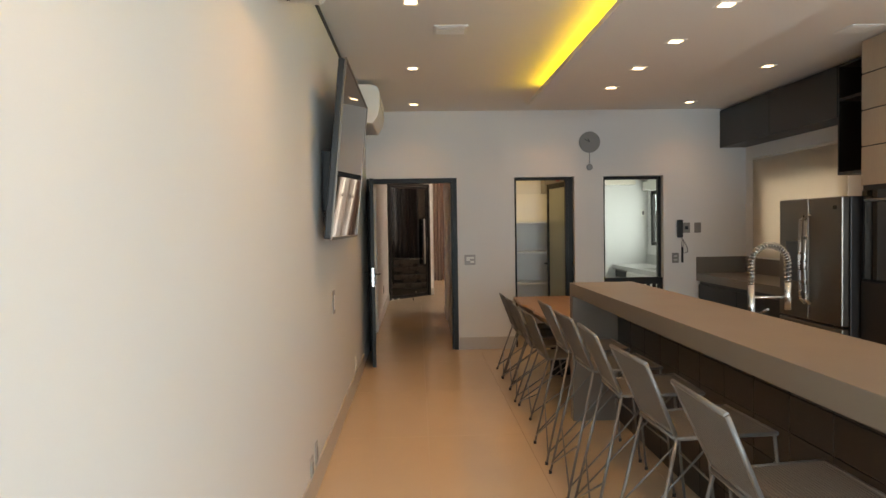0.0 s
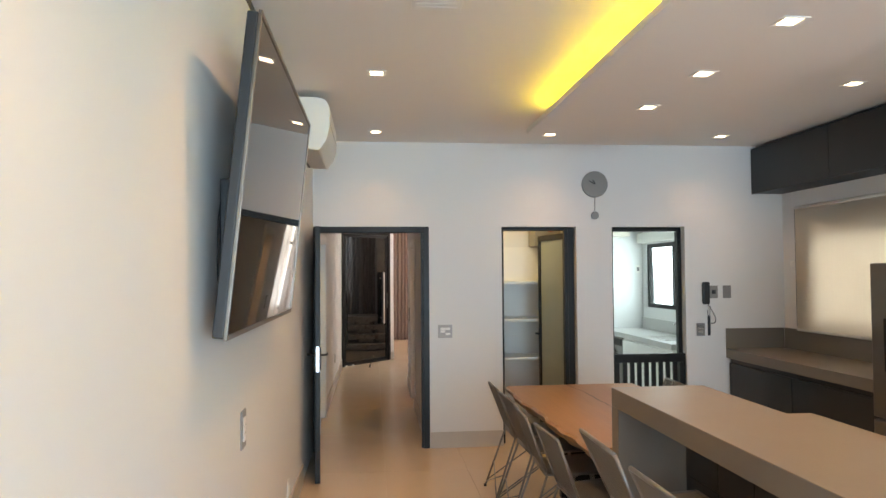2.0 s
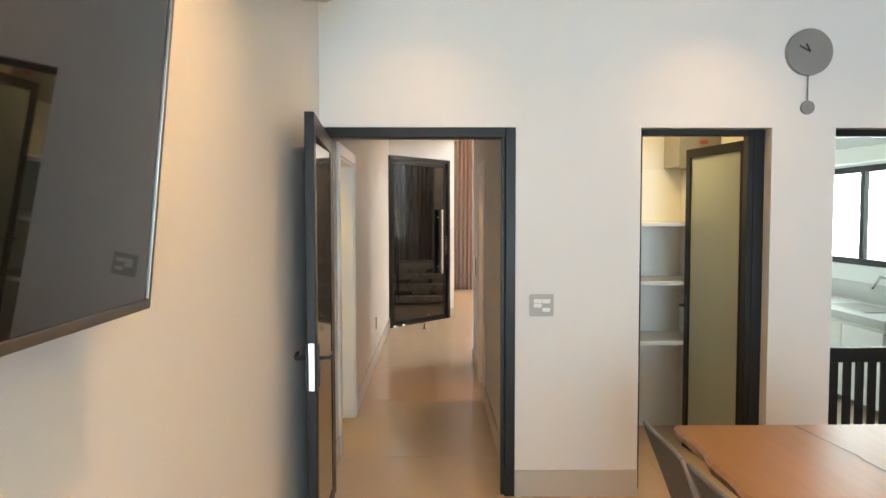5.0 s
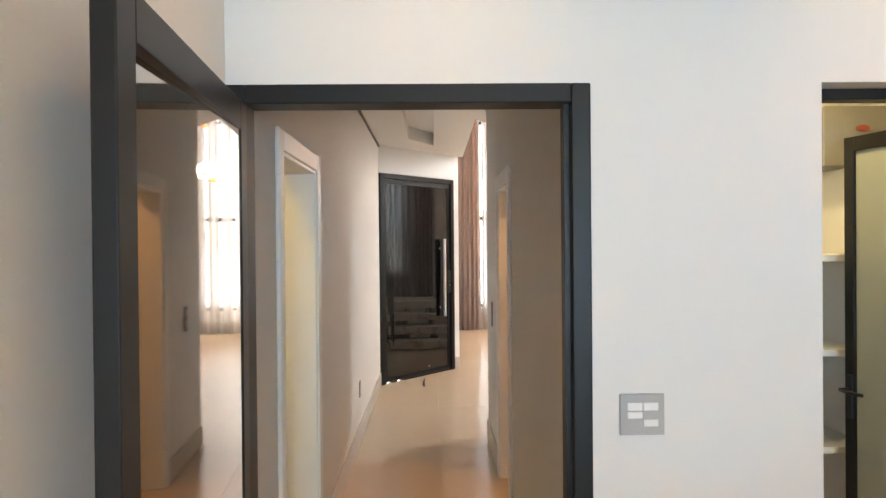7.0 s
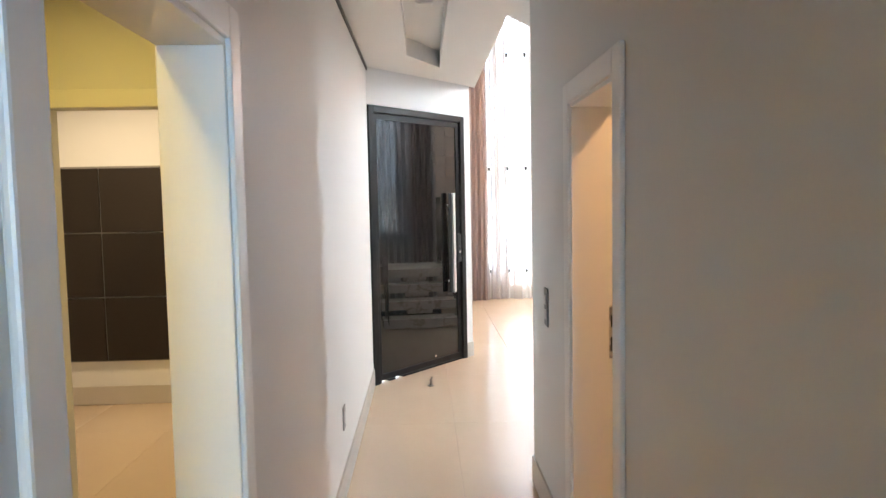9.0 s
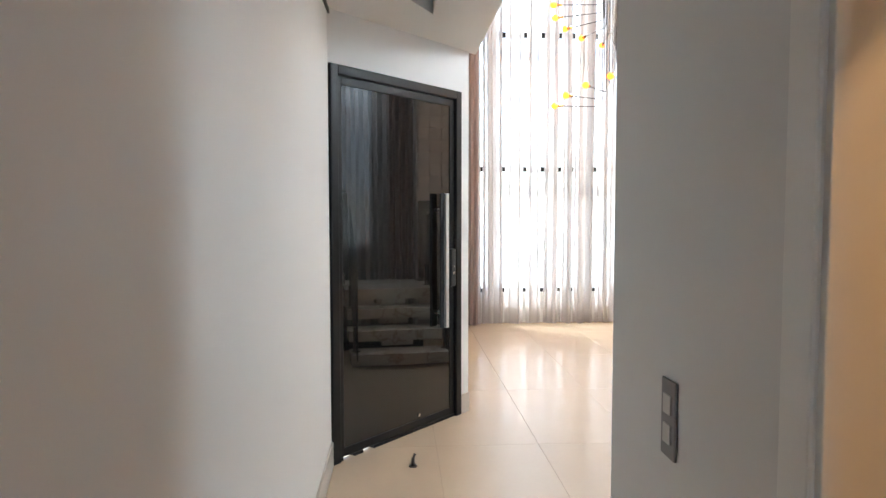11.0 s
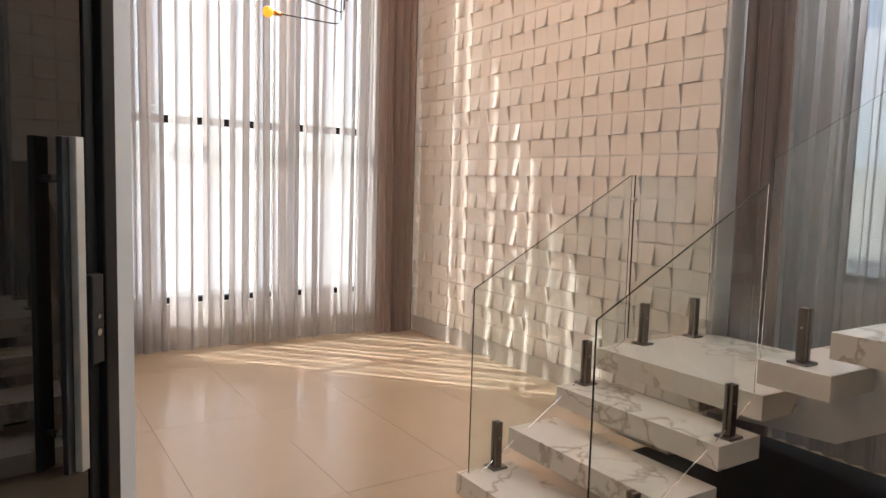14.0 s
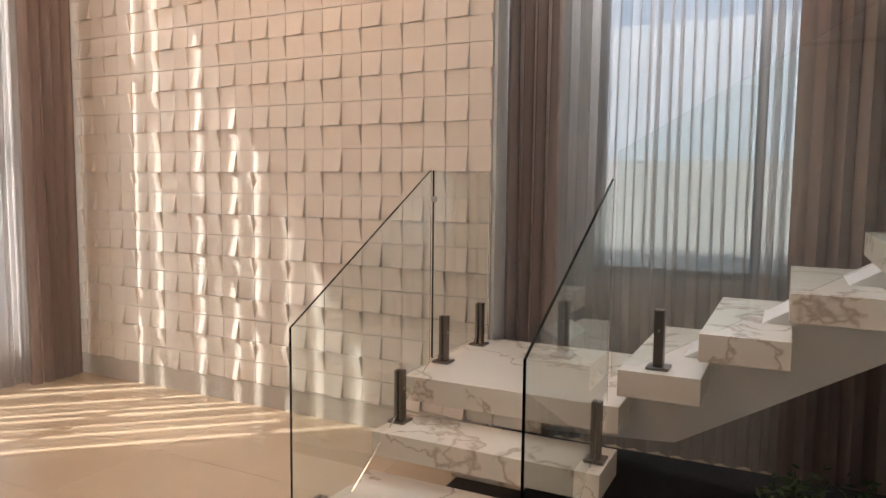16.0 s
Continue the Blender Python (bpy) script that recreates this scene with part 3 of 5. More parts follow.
# hall: white casings
for nm, x0, sgn, ya, yb, zt, thick in (("door_casing_1", 0.0, 1, B0, B1, BZ, 0.155), ("door_casing_2", HX, -1, R0, R1, RZ, 0.185)):
    ob = tagged(thing(nm, "white painted moulded door casing", ""), kind="structure")
    xs = sorted((x0, x0 + sgn * 0.018))
    deep = sorted((x0 + sgn * 0.006, x0 - sgn * thick))
    for a, b, c, d in ((ya - 0.085, ya + 0.004, 0, zt + 0.08), (yb - 0.004, yb + 0.085, 0, zt + 0.08), (ya + 0.004, yb - 0.004, zt - 0.004, zt + 0.08)):
        boxpart("casing", (xs[0], a, c), (xs[1], b, d), M_WHITE, ob, bevel=0.006)
    for a, b, c, d in ((ya, ya + 0.02, 0, zt - 0.02), (yb - 0.02, yb, 0, zt - 0.02), (ya, yb, zt - 0.02, zt)):
        boxpart("lining", (deep[0], a, c), (deep[1], b, d), M_WHITE, ob, bevel=0.003)
strike = thing("strike_plate", "steel strike plate with a dark slot on the white door jamb", "strike plate")
boxpart("plate", (HX + 0.148, R1 - 0.0225, 0.95), (HX + 0.172, R1 - 0.0205, 1.17), M_STEEL, strike, bevel=0.0005)
boxpart("latch_slot", (HX + 0.154, R1 - 0.0235, 1.08), (HX + 0.166, R1 - 0.0225, 1.13), M_DARKPLASTIC, strike)
boxpart("bolt_slot", (HX + 0.154, R1 - 0.0235, 0.98), (HX + 0.166, R1 - 0.0225, 1.04), M_DARKPLASTIC, strike)

# front door
fd = tagged(new("door_frame_4"), "black metal front door frame", kind="structure")
fd.matrix_basis = EM
for nm, a, b in (("jamb", (0.02, -0.02, 0), (0.085, 0.12, 2.45)), ("jamb", (1.295, -0.02, 0), (1.36, 0.12, 2.45)), ("head", (0.085, -0.02, 2.39), (1.295, 0.12, 2.45))):
    boxpart(nm, a, b, M_BLACK, fd, bevel=0.005)
front = thing("front_door", "tall black glossy pivot front door with a steel pull", "door", m=EM)
for nm, a, b in (("stile", (0.088, 0.005, 0.02), (0.135, 0.055, 2.386)), ("stile", (1.245, 0.005, 0.02), (1.292, 0.055, 2.386)),
                 ("top_rail", (0.135, 0.005, 2.335), (1.245, 0.055, 2.386)), ("bottom_rail", (0.135, 0.005, 0.02), (1.245, 0.055, 0.075))):
    boxpart(nm, a, b, M_BLACK, front, bevel=0.003)
boxpart("glass_panel", (0.135, 0.012, 0.075), (1.245, 0.048, 2.335), M_BLACKGLASS, front, "black glossy glass")
boxpart("threshold", (0.40, 0.0, 0.0), (1.295, 0.06, 0.019), M_BLACK, fd)
boxpart("threshold", (0.085, 0.0, 0.0), (0.12, 0.06, 0.019), M_BLACK, fd)
boxpart("threshold", (0.22, 0.0, 0.0), (0.30, 0.06, 0.019), M_BLACK, fd)
pull = boxpart("pull_handle", (1.106, -0.066, 0.71), (1.140, -0.042, 1.69), M_PULL, front, "flat brushed steel pull bar", 0.003)
boxpart("pull_backing", (1.078, -0.042, 0.71), (1.138, -0.022, 1.69), M_DARKPLASTIC, front, "", 0.003)
for z in (0.82, 1.57):
    tubepart("pull_bracket", [(1.11, -0.024, z), (1.11, 0.012, z)], 0.012, M_STEEL, front)
lk = boxpart("smart_lock", (1.215, -0.028, 1.0), (1.275, 0.006, 1.28), M_DARKPLASTIC, front, "black electronic lock", 0.006)
for z, r in ((1.10, 0.012), (1.15, 0.007)):
    bm = bmesh.new()
    disc(bm, (1.245, -0.03, z), r, 0.006, "y", 16)
    part("key_hole", bm, M_CHROME, lk)
bm = bmesh.new()
disc(bm, (0.88, 0.009, 0.105), 0.012, 0.008, "y", 16)
part("floor_bolt", bm, M_CHROME, front, "small round chrome floor lock")
stop = thing("door_stop", "small dark metal door stop on the floor", "door stop", m=pose(0.50, 14.25, 0))
tubepart("stem", [(0, 0, 0), (0, 0, 0.05), (0.012, 0.012, 0.075)], 0.010, M_DARKSTEEL, stop)
bm = bmesh.new()
disc(bm, (0, 0, 0.004), 0.026, 0.008)
part("foot", bm, M_DARKSTEEL, stop)

# ---- kitchen furniture ----
isl = thing("bar_counter", "grey stone breakfast bar with a dark tiled front", "bar counter")
boxpart("worktop", (1.78, 0.55, 0.965), (2.27, 5.32, 1.06), M_STONE, isl, "thick grey stone top", 0.003)
boxpart("end_panel", (1.78, 5.225, 0.0), (2.27, 5.32, 0.965), M_STONE, isl, "grey stone end panel", 0.003)
core = boxpart("core", (2.13, 0.6, 0.0), (2.27, 5.225, 0.965), M_CABINET, isl)
bm = bmesh.new()
box(bm, (0, 0, 0), (0.008, 0.298, 0.155), 0.002)
first = None
for iy in range(15):
    for iz in range(6):
        at = pose(2.121, 0.66 + iy * 0.302, 0.01 + iz * 0.158)
        if first is None:
            first = part("tile", bm, M_DARKTILE, isl, m=at)
        else:
            t2 = new("tile", first.data)
            t2.parent, t2.matrix_basis = isl, at
sinkc = thing("sink_counter", "dark kitchen base cabinets with a stone top behind the bar", "cabinet")
boxpart("worktop", (2.273, 0.55, 0.86), (2.87, 5.32, 0.90), M_STONE, sinkc, "grey stone worktop", 0.003)
boxpart("body", (2.273, 0.6, 0.08), (2.84, 5.28, 0.858), M_CABINET, sinkc)
for i in range(8):
    boxpart("door", (2.842, 0.62 + i * 0.582, 0.10), (2.860, 0.62 + i * 0.582 + 0.575, 0.84), M_CABINET, sinkc, bevel=0.002)
fct = thing("kitchen_faucet", "chrome spring-neck kitchen faucet beside the sink", "faucet", m=pose(2.40, 3.66, 0.90))
bm = bmesh.new()
disc(bm, (0, 0, 0.006), 0.03, 0.012)
tube(bm, [(0, 0, 0), (0, 0, 0.27)], 0.019, 12)
part("column", bm, M_CHROME, fct)
arc = [Vector((0.10 - 0.10 * math.cos(a), 0, 0.38 + 0.10 * math.sin(a))) for a in np.linspace(0, math.pi, 40)]
path = [Vector((0, 0, z)) for z in np.linspace(0.27, 0.37, 12)] + arc + [Vector((0.20, 0, z)) for z in np.linspace(0.37, 0.28, 9)]
tubepart("hose", path, 0.010, M_DARKPLASTIC, fct)
coil = []
for i in range(len(path) * 10):
    s = i / 10
    k = min(int(s), len(path) - 2)
    c = path[k].lerp(path[k + 1], s - k)
    d = (path[k + 1] - path[k]).normalized()
    side, up = Vector((0, 1, 0)), d.cross(Vector((0, 1, 0)))
    a = s * math.tau * 0.5
    coil.append(c + 0.017 * (math.cos(a) * side + math.sin(a) * up))
tubepart("spring", coil, 0.0035, M_CHROME, fct, "chrome coil spring", 5)
tubepart("spray_head", [(0.20, 0, 0.28), (0.20, 0, 0.20), (0.20, 0, 0.13)], 0.018, M_CHROME, fct)
tubepart("support_arm", [(0, 0, 0.20), (0.20, 0, 0.20)], 0.008, M_CHROME, fct)
tubepart("side_lever", [(0, 0, 0.10), (0.02, -0.05, 0.12), (0.03, -0.12, 0.15)], 0.006, M_CHROME, fct)


def slab_table():
    ob = thing("dining_table", "long live-edge honey-brown wooden slab dining table", "dining table")
    rnd = random.Random(4)
    bm = bmesh.new()
    n = 60
    cols = []
    ph = [rnd.uniform(0, 6) for _ in range(8)]
    for i in range(n + 1):
        v = i / n
        y = 5.33 + v * 1.99
        wob = 0.022 * math.sin(4.2 * v + ph[0]) + 0.012 * math.sin(15 * v + ph[1]) + 0.006 * math.sin(43 * v + ph[2]) + rnd.uniform(-0.003, 0.003)
        wob2 = 0.025 * math.sin(3.7 * v + ph[3]) + 0.012 * math.sin(13 * v + ph[4]) + 0.005 * math.sin(47 * v + ph[5])
        lx, rx = 1.625 + wob, 2.69 + wob2
        ring = [(lx + 0.012, 0.75), (lx - 0.004, 0.738), (lx + 0.015 + 0.01 * math.sin(30 * v), 0.71), (lx + 0.05, 0.672),
                (2.1, 0.672), (rx - 0.05, 0.672), (rx - 0.012, 0.71), (rx + 0.004, 0.738), (rx - 0.012, 0.75), (2.2, 0.75), (2.1, 0.75), (1.9, 0.75)]
        cols.append([bm.verts.new((x, y, z)) for x, z in ring])
    for a, b in zip(cols, cols[1:]):
        for k in range(len(a)):
            j = (k + 1) % len(a)
            bm.faces.new((a[k], a[j], b[j], b[k]))
    bm.faces.new(cols[0][::-1]), bm.faces.new(cols[-1])
    bmesh.ops.recalc_face_normals(bm, faces=bm.faces)
    part("tabletop", bm, M_WOOD, ob, "live-edge slab with a long crack")
    crack = bmesh.new()
    prev = None
    for i in range(41):
        v = i / 40
        y = 5.34 + v * 1.96
        x = 2.26 - 0.16 * v + 0.018 * math.sin(9 * v) + rnd.uniform(-0.005, 0.005)
        w = 0.0035 + 0.003 * abs(math.sin(7 * v))
        cur = (crack.verts.new((x - w, y, 0.7512)), crack.verts.new((x + w, y, 0.7512)))
        if prev:
            crack.faces.new((prev[0], prev[1], cur[1], cur[0]))
        prev = cur
    part("crack", crack, material("dark_resin", (0.05, 0.025, 0.012), 0.4), ob, "dark filled crack along the slab")
    for y in (5.65, 6.85):
        bm = bmesh.new()
        box(bm, (1.93, y, 0.0), (2.40, y + 0.07, 0.672), 0.006)
        part("leg", bm, M_BLACK, ob)
    return ob


slab_table()


def wire_chair(name, seat_z, back_z, label, category, group, m):
    """A rod-framed chair whose seat and back are strung with cords; it faces +x."""
    ob = thing(name, label, category, group, m)
    w, d = 0.205, 0.40
    # backrest, leaning back
    top, low = Vector((-0.29, 0, back_z)), Vector((-0.17, 0, seat_z + 0.02))
    corners = [low + Vector((0, -w * 0.86, 0)), top + Vector((0, -w, 0)), top + Vector((0, w, 0)), low + Vector((0, w * 0.86, 0))]
    bm = bmesh.new()
    for a, b in zip(corners, corners[1:] + corners[:1]):
        tube(bm, [a, b], 0.0085, 8)
    part("back_frame", bm, M_CHAIRMETAL, ob)
    bm = bmesh.new()
    n = 34
    for i in range(n):
        s = (i + 0.5) / n
        a, b = corners[0].lerp(corners[1], s), corners[3].lerp(corners[2], s)
        tube(bm, [a, b], 0.0048, 5, False)
    part("backrest", bm, M_CHAIR, ob, "woven grey cord backrest")["kind"] = "stuff"
    sc = [Vector((-0.17, -w * 0.86, seat_z)), Vector((0.21, -w, seat_z + 0.015)), Vector((0.21, w, seat_z + 0.015)), Vector((-0.17, w * 0.86, seat_z))]
    bm = bmesh.new()
    for a, b in zip(sc, sc[1:] + sc[:1]):
        tube(bm, [a, b], 0.0085, 8)
    part("seat_frame", bm, M_CHAIRMETAL, ob)
    bm = bmesh.new()
    for i in range(n):
        s = (i + 0.5) / n
        tube(bm, [sc[0].lerp(sc[1], s), sc[3].lerp(sc[2], s)], 0.0048, 5, False)
    part("seat", bm, M_CHAIR, ob, "woven grey cord seat")["kind"] = "stuff"
    rear_top, front_top = [Vector((-0.165, sy * w * 0.87, seat_z)) for sy in (-1, 1)], [Vector((0.20, sy * w, seat_z + 0.012)) for sy in (-1, 1)]
    rear_foot, front_foot = [Vector((-0.325, sy * 0.215, 0.008)) for sy in (-1, 1)], [Vector((0.27, sy * 0.215, 0.008)) for sy in (-1, 1)]
    for tops, feet in ((rear_top, rear_foot), (front_top, front_foot)):
        for a, b in zip(tops, feet):
            bm = bmesh.new()
            tube(bm, [a, b], 0.0075, 8)
            leg = part("leg", bm, M_CHAIRMETAL, ob)
            bm = bmesh.new()
            tube(bm, [b - Vector((0, 0, 0.008)), b + Vector((0, 0, 0.012))], 0.0105, 8)
            part("foot_cap", bm, M_DARKPLASTIC, leg)
    for k in (0, 1):
        bm = bmesh.new()
        tube(bm, [rear_foot[k].lerp(rear_top[k], 0.10), front_foot[k].lerp(front_top[k], 0.86)], 0.005, 6)
        part("side_brace", bm, M_CHAIRMETAL, ob)
    for k in (0, 1):
        bm = bmesh.new()
        tube(bm, [rear_foot[k].lerp(rear_top[k], 0.07) + Vector((-0.004 * k, 0, 0)), rear_foot[1 - k].lerp(rear_top[1 - k], 0.42) + Vector((-0.004 * k, 0, 0))], 0.005, 6)
        part("cross_brace", bm, M_CHAIRMETAL, ob)
    if seat_z > 0.6:
        bm = bmesh.new()
        tube(bm, [(0.240, -0.209, 0.30), (0.240, 0.209, 0.30)], 0.0065, 7)
        part("footrest", bm, M_CHAIRMETAL, ob)
    return ob


stool = wire_chair("bar_stool", 0.70, 0.99, "tall grey cord-strung wire bar stool at the bar", "bar stool", "bar stools along the bar", pose(1.72, 4.50, 0))
for y, a in ((3.93, 1.5), (3.36, -2), (2.72, 2), (2.02, -1)):
    copy_thing(stool, pose(1.72, y, 0, 0, 0, a))
chair = wire_chair("dining_chair", 0.46, 0.80, "low grey cord-strung wire dining chair at the table", "chair", "chairs round the table", pose(1.75, 7.0, 0))
for x, y, a in ((1.76, 6.55, 2), (1.75, 6.05, -2), (1.77, 5.52, 3), (2.60, 7.02, 178), (2.62, 6.58, 184), (2.60, 6.05, 181)):
    copy_thing(chair, pose(x, y, 0, 0, 0, a))

# counter with drawers along the right wall
rc = thing("base_cabinet", "dark drawer unit under the stone worktop", "cabinet")
boxpart("body", (4.09, 6.36, 0.08), (RX - 0.002, 8.41, 0.79), M_CABINET, rc)
for i in range(2):
    for j in range(2):
        y0 = 6.37 + i * 1.02
        boxpart("drawer_front", (4.07, y0, 0.10 + j * 0.335), (4.088, y0 + 1.012, 0.10 + j * 0.335 + 0.315), M_CABINET, rc, bevel=0.002)
rw = thing("worktop", "grey stone kitchen worktop with an upstand", "worktop")
boxpart("slab", (4.05, 6.34, 0.795), (RX - 0.002, 8.427, 0.885), M_STONE, rw, bevel=0.003)
boxpart("upstand", (RX - 0.022, 6.34, 0.885), (RX - 0.002, 8.41, 1.087), M_STONE, rw, bevel=0.002)
boxpart("upstand", (4.05, KY - 0.02, 0.885), (RX - 0.022, KY - 0.001, 1.087), M_STONE, rw, bevel=0.002)

fr = thing("refrigerator", "dark stainless steel french-door refrigerator", "refrigerator")
boxpart("body", (4.02, 5.33, 0.02), (RX - 0.01, 6.28, 1.70), M_DARKPLASTIC, fr, "dark grey cabinet sides", 0.006)
d1 = boxpart("door", (3.95, 5.335, 0.66), (4.015, 5.80, 1.70), M_DARKSTEEL, fr, "", 0.012)
d2 = boxpart("door", (3.95, 5.81, 0.66), (4.015, 6.275, 1.70), M_DARKSTEEL, fr, "door with an ice dispenser", 0.012)
d3 = boxpart("drawer", (3.95, 5.335, 0.06), (4.015, 6.275, 0.645), M_DARKSTEEL, fr, "", 0.012)
for d, y in ((d1, 5.765), (d2, 5.845)):
    tubepart("handle", [(3.945, y, 0.80), (3.905, y, 0.84), (3.895, y, 1.15), (3.905, y, 1.52), (3.945, y, 1.56)], 0.013, M_STEEL, d, "curved steel handle")
tubepart("handle", [(3.945, 5.45, 0.54), (3.90, 5.48, 0.55), (3.895, 5.80, 0.555), (3.90, 6.12, 0.55), (3.945, 6.16, 0.54)], 0.013, M_STEEL, d3, "curved steel handle")
boxpart("dispenser", (3.945, 5.95, 0.98), (3.952, 6.15, 1.33), M_BLACKGLASS, d2, "black ice and water dispenser", 0.002)
boxpart("badge", (3.947, 5.40, 1.60), (3.951, 5.45, 1.63), M_BLACKGLASS, d1, "small dark badge")

up = thing("wall_cabinet", "long dark wall cabinet under the ceiling", "cabinet")
boxpart("body", (4.37, 6.04, 2.43), (RX - 0.002, 8.425, 2.88), M_CABINET, up)
for i in range(2):
    boxpart("door", (4.35, 6.045 + i * 1.19, 2.425), (4.368, 6.045 + i * 1.19 + 1.186, 2.88), M_CABINET, up, bevel=0.002)
niche = thing("wall_shelf_unit", "dark open wall shelf unit beside the wall cabinet", "shelves")
for nm, a, b in (("side", (4.35, 6.015, 1.91), (RX - 0.002, 6.035, 2.88)), ("side", (4.35, 5.545, 1.91), (RX - 0.002, 5.565, 2.88)),
                 ("bottom", (4.35, 5.565, 1.91), (RX - 0.002, 6.015, 1.935)), ("shelf", (4.35, 5.565, 2.56), (RX - 0.002, 6.015, 2.585)),
                 ("top", (4.35, 5.565, 2.86), (RX - 0.002, 6.015, 2.88)), ("back_panel", (RX - 0.012, 5.565, 1.935), (RX - 0.002, 6.015, 2.86))):
    boxpart(nm, a, b, M_CABINET, niche, bevel=0.002)
tall = thing("tall_cabinet", "tall pale wood oven cabinet with dark lower doors", "cabinet")
boxpart("body", (4.10, 4.35, 0.0), (RX - 0.002, 5.30, 2.90), M_CABINET, tall)
for z0, z1 in ((1.78, 2.08), (2.085, 2.36), (2.365, 2.64), (2.645, 2.90)):
    boxpart("upper_door", (4.08, 4.36, z0), (4.098, 5.295, z1 - 0.006), M_OAK, tall, "pale wood door", 0.002)
boxpart("oven_front", (4.075, 4.38, 1.05), (4.098, 5.28, 1.74), M_BLACKGLASS, tall, "black glass oven front", 0.003)
tubepart("oven_handle", [(4.05, 4.45, 1.66), (4.05, 5.2, 1.66)], 0.009, M_STEEL, tall)
boxpart("lower_door", (4.08, 4.36, 0.10), (4.098, 5.295, 1.03), M_CABINET, tall, "", 0.002)

# television on its tilting bracket
TVM = pose(0.072, 4.98, 1.445, 0, 5.8, 0)
tv = thing("television", "large wall-mounted flat television tilted forward", "television", m=TVM)
boxpart("housing", (-0.02, -0.86, 0.0), (0.018, 0.86, 1.07), M_DARKPLASTIC, tv, "dark back housing", 0.006)
bz = bmesh.new()
for a, b in (((0.018, -0.865, -0.004), (0.03, 0.865, 0.014)), ((0.018, -0.865, 1.06), (0.03, 0.865, 1.074)),
             ((0.018, -0.865, 0.014), (0.03, -0.853, 1.06)), ((0.018, 0.853, 0.014), (0.03, 0.865, 1.06))):
    box(bz, a, b, 0.002)
part("bezel", bz, M_DARKSTEEL, tv, "thin silver bezel")
boxpart("screen", (0.018, -0.853, 0.014), (0.0255, 0.853, 1.06), M_BLACKGLASS, tv, "switched-off reflective screen")
br = thing("tv_bracket", "black steel television wall bracket", "bracket")
boxpart("wall_plate", (0.0, 4.75, 1.68), (0.012, 5.45, 2.02), M_DARKPLASTIC, br, bevel=0.002)
for y in (4.42, 5.62):
    boxpart("arm", (0.012, y, 1.62), (0.065, y + 0.05, 2.0), M_DARKPLASTIC, br, bevel=0.004)
cb = thing("tv_cable", "thin black cables hanging behind the television", "cable")
tubepart("cord", [(0.02, 4.45, 2.0), (0.012, 4.40, 1.85), (0.012, 4.38, 1.7), (0.012, 4.42, 1.55), (0.02, 4.5, 1.5)], 0.003, M_DARKPLASTIC, cb)
tubepart("cord", [(0.025, 4.5, 1.95), (0.012, 4.45, 1.8), (0.012, 4.43, 1.62), (0.02, 4.55, 1.55)], 0.003, M_DARKPLASTIC, cb)


def air_conditioner(y0, y1, label):
    ob = thing("air_conditioner", label, "air conditioner")
    prof = [(0.0, 2.515), (0.0, 2.865), (0.19, 2.865), (0.245, 2.845), (0.27, 2.80), (0.27, 2.66), (0.25, 2.575), (0.20, 2.50)]
    bm = bmesh.new()
    a, b = [bm.verts.new((x, y0, z)) for x, z in prof], [bm.verts.new((x, y1, z)) for x, z in prof]
    bm.faces.new(a), bm.faces.new(b[::-1])
    for k in range(len(prof)):
        j = (k + 1) % len(prof)
        bm.faces.new((a[j], a[k], b[k], b[j]))
    bmesh.ops.recalc_face_normals(bm, faces=bm.faces)
    bmesh.ops.bevel(bm, geom=[e for e in bm.edges], offset=0.006, segments=2, affect="EDGES")
    part("body", bm, M_PLASTIC, ob)
    bm = bmesh.new()
    vs = [bm.verts.new(p) for p in ((0.085, y0 + 0.05, 2.502), (0.188, y0 + 0.05, 2.495), (0.188, y1 - 0.05, 2.495), (0.085, y1 - 0.05, 2.502))]
    bm.faces.new(vs)
    bmesh.ops.solidify(bm, geom=bm.faces[:], thickness=0.006)
    part("louvre", bm, M_WHITE, ob, "closed white air louvre")
    boxpart("slot", (0.05, y0 + 0.05, 2.507), (0.066, y1 - 0.05, 2.515), M_DARKPLASTIC, ob)
    tubepart("seam", [(0.2707, y0 + 0.01, 2.69), (0.2707, y1 - 0.01, 2.69)], 0.0016, M_GREYPLASTIC, ob)
    return ob


air_conditioner(6.60, 7.50, "white wall-mounted split air conditioner above the television")
air_conditioner(2.30, 3.14, "white wall-mounted split air conditioner high on the plain wall")


def plate(name, pos, facing, w, h, mat, keys, label, category):
    """A wall plate with raised keys. facing: degrees; 0 faces -y, 90 faces +x, -90 faces -x."""
    ob = thing(name, label, category, m=pose(*pos, 0, 0, facing))
    boxpart("plate", (-w / 2, -0.009, -h / 2), (w / 2, -0.001, h / 2), mat, ob, bevel=0.003)
    for a, b, c, d, km in keys:
        boxpart("key", (a, -0.013, c), (b, -0.008, d), km, ob, bevel=0.002)
    return ob


plate("light_switch", (1.245, KY, 1.10), 0, 0.135, 0.125, M_PLATE,
      [(-0.045, 0.0, 0.012, 0.036, M_WHITE), (0.003, 0.048, 0.012, 0.036, M_WHITE), (-0.045, 0.0, -0.012, 0.009, M_WHITE), (0.003, 0.048, -0.036, -0.014, M_WHITE)],
      "grey framed light switch with white rocker keys", "switch")
plate("light_switch", (0.0, 4.93, 0.985), 90, 0.095, 0.165, M_GREYPLASTIC,
      [(-0.022, 0.022, 0.018, 0.052, M_WHITE), (-0.022, 0.022, -0.016, 0.014, M_WHITE), (-0.022, 0.022, -0.052, -0.020, M_WHITE)], "grey framed wall switch under the television", "switch")
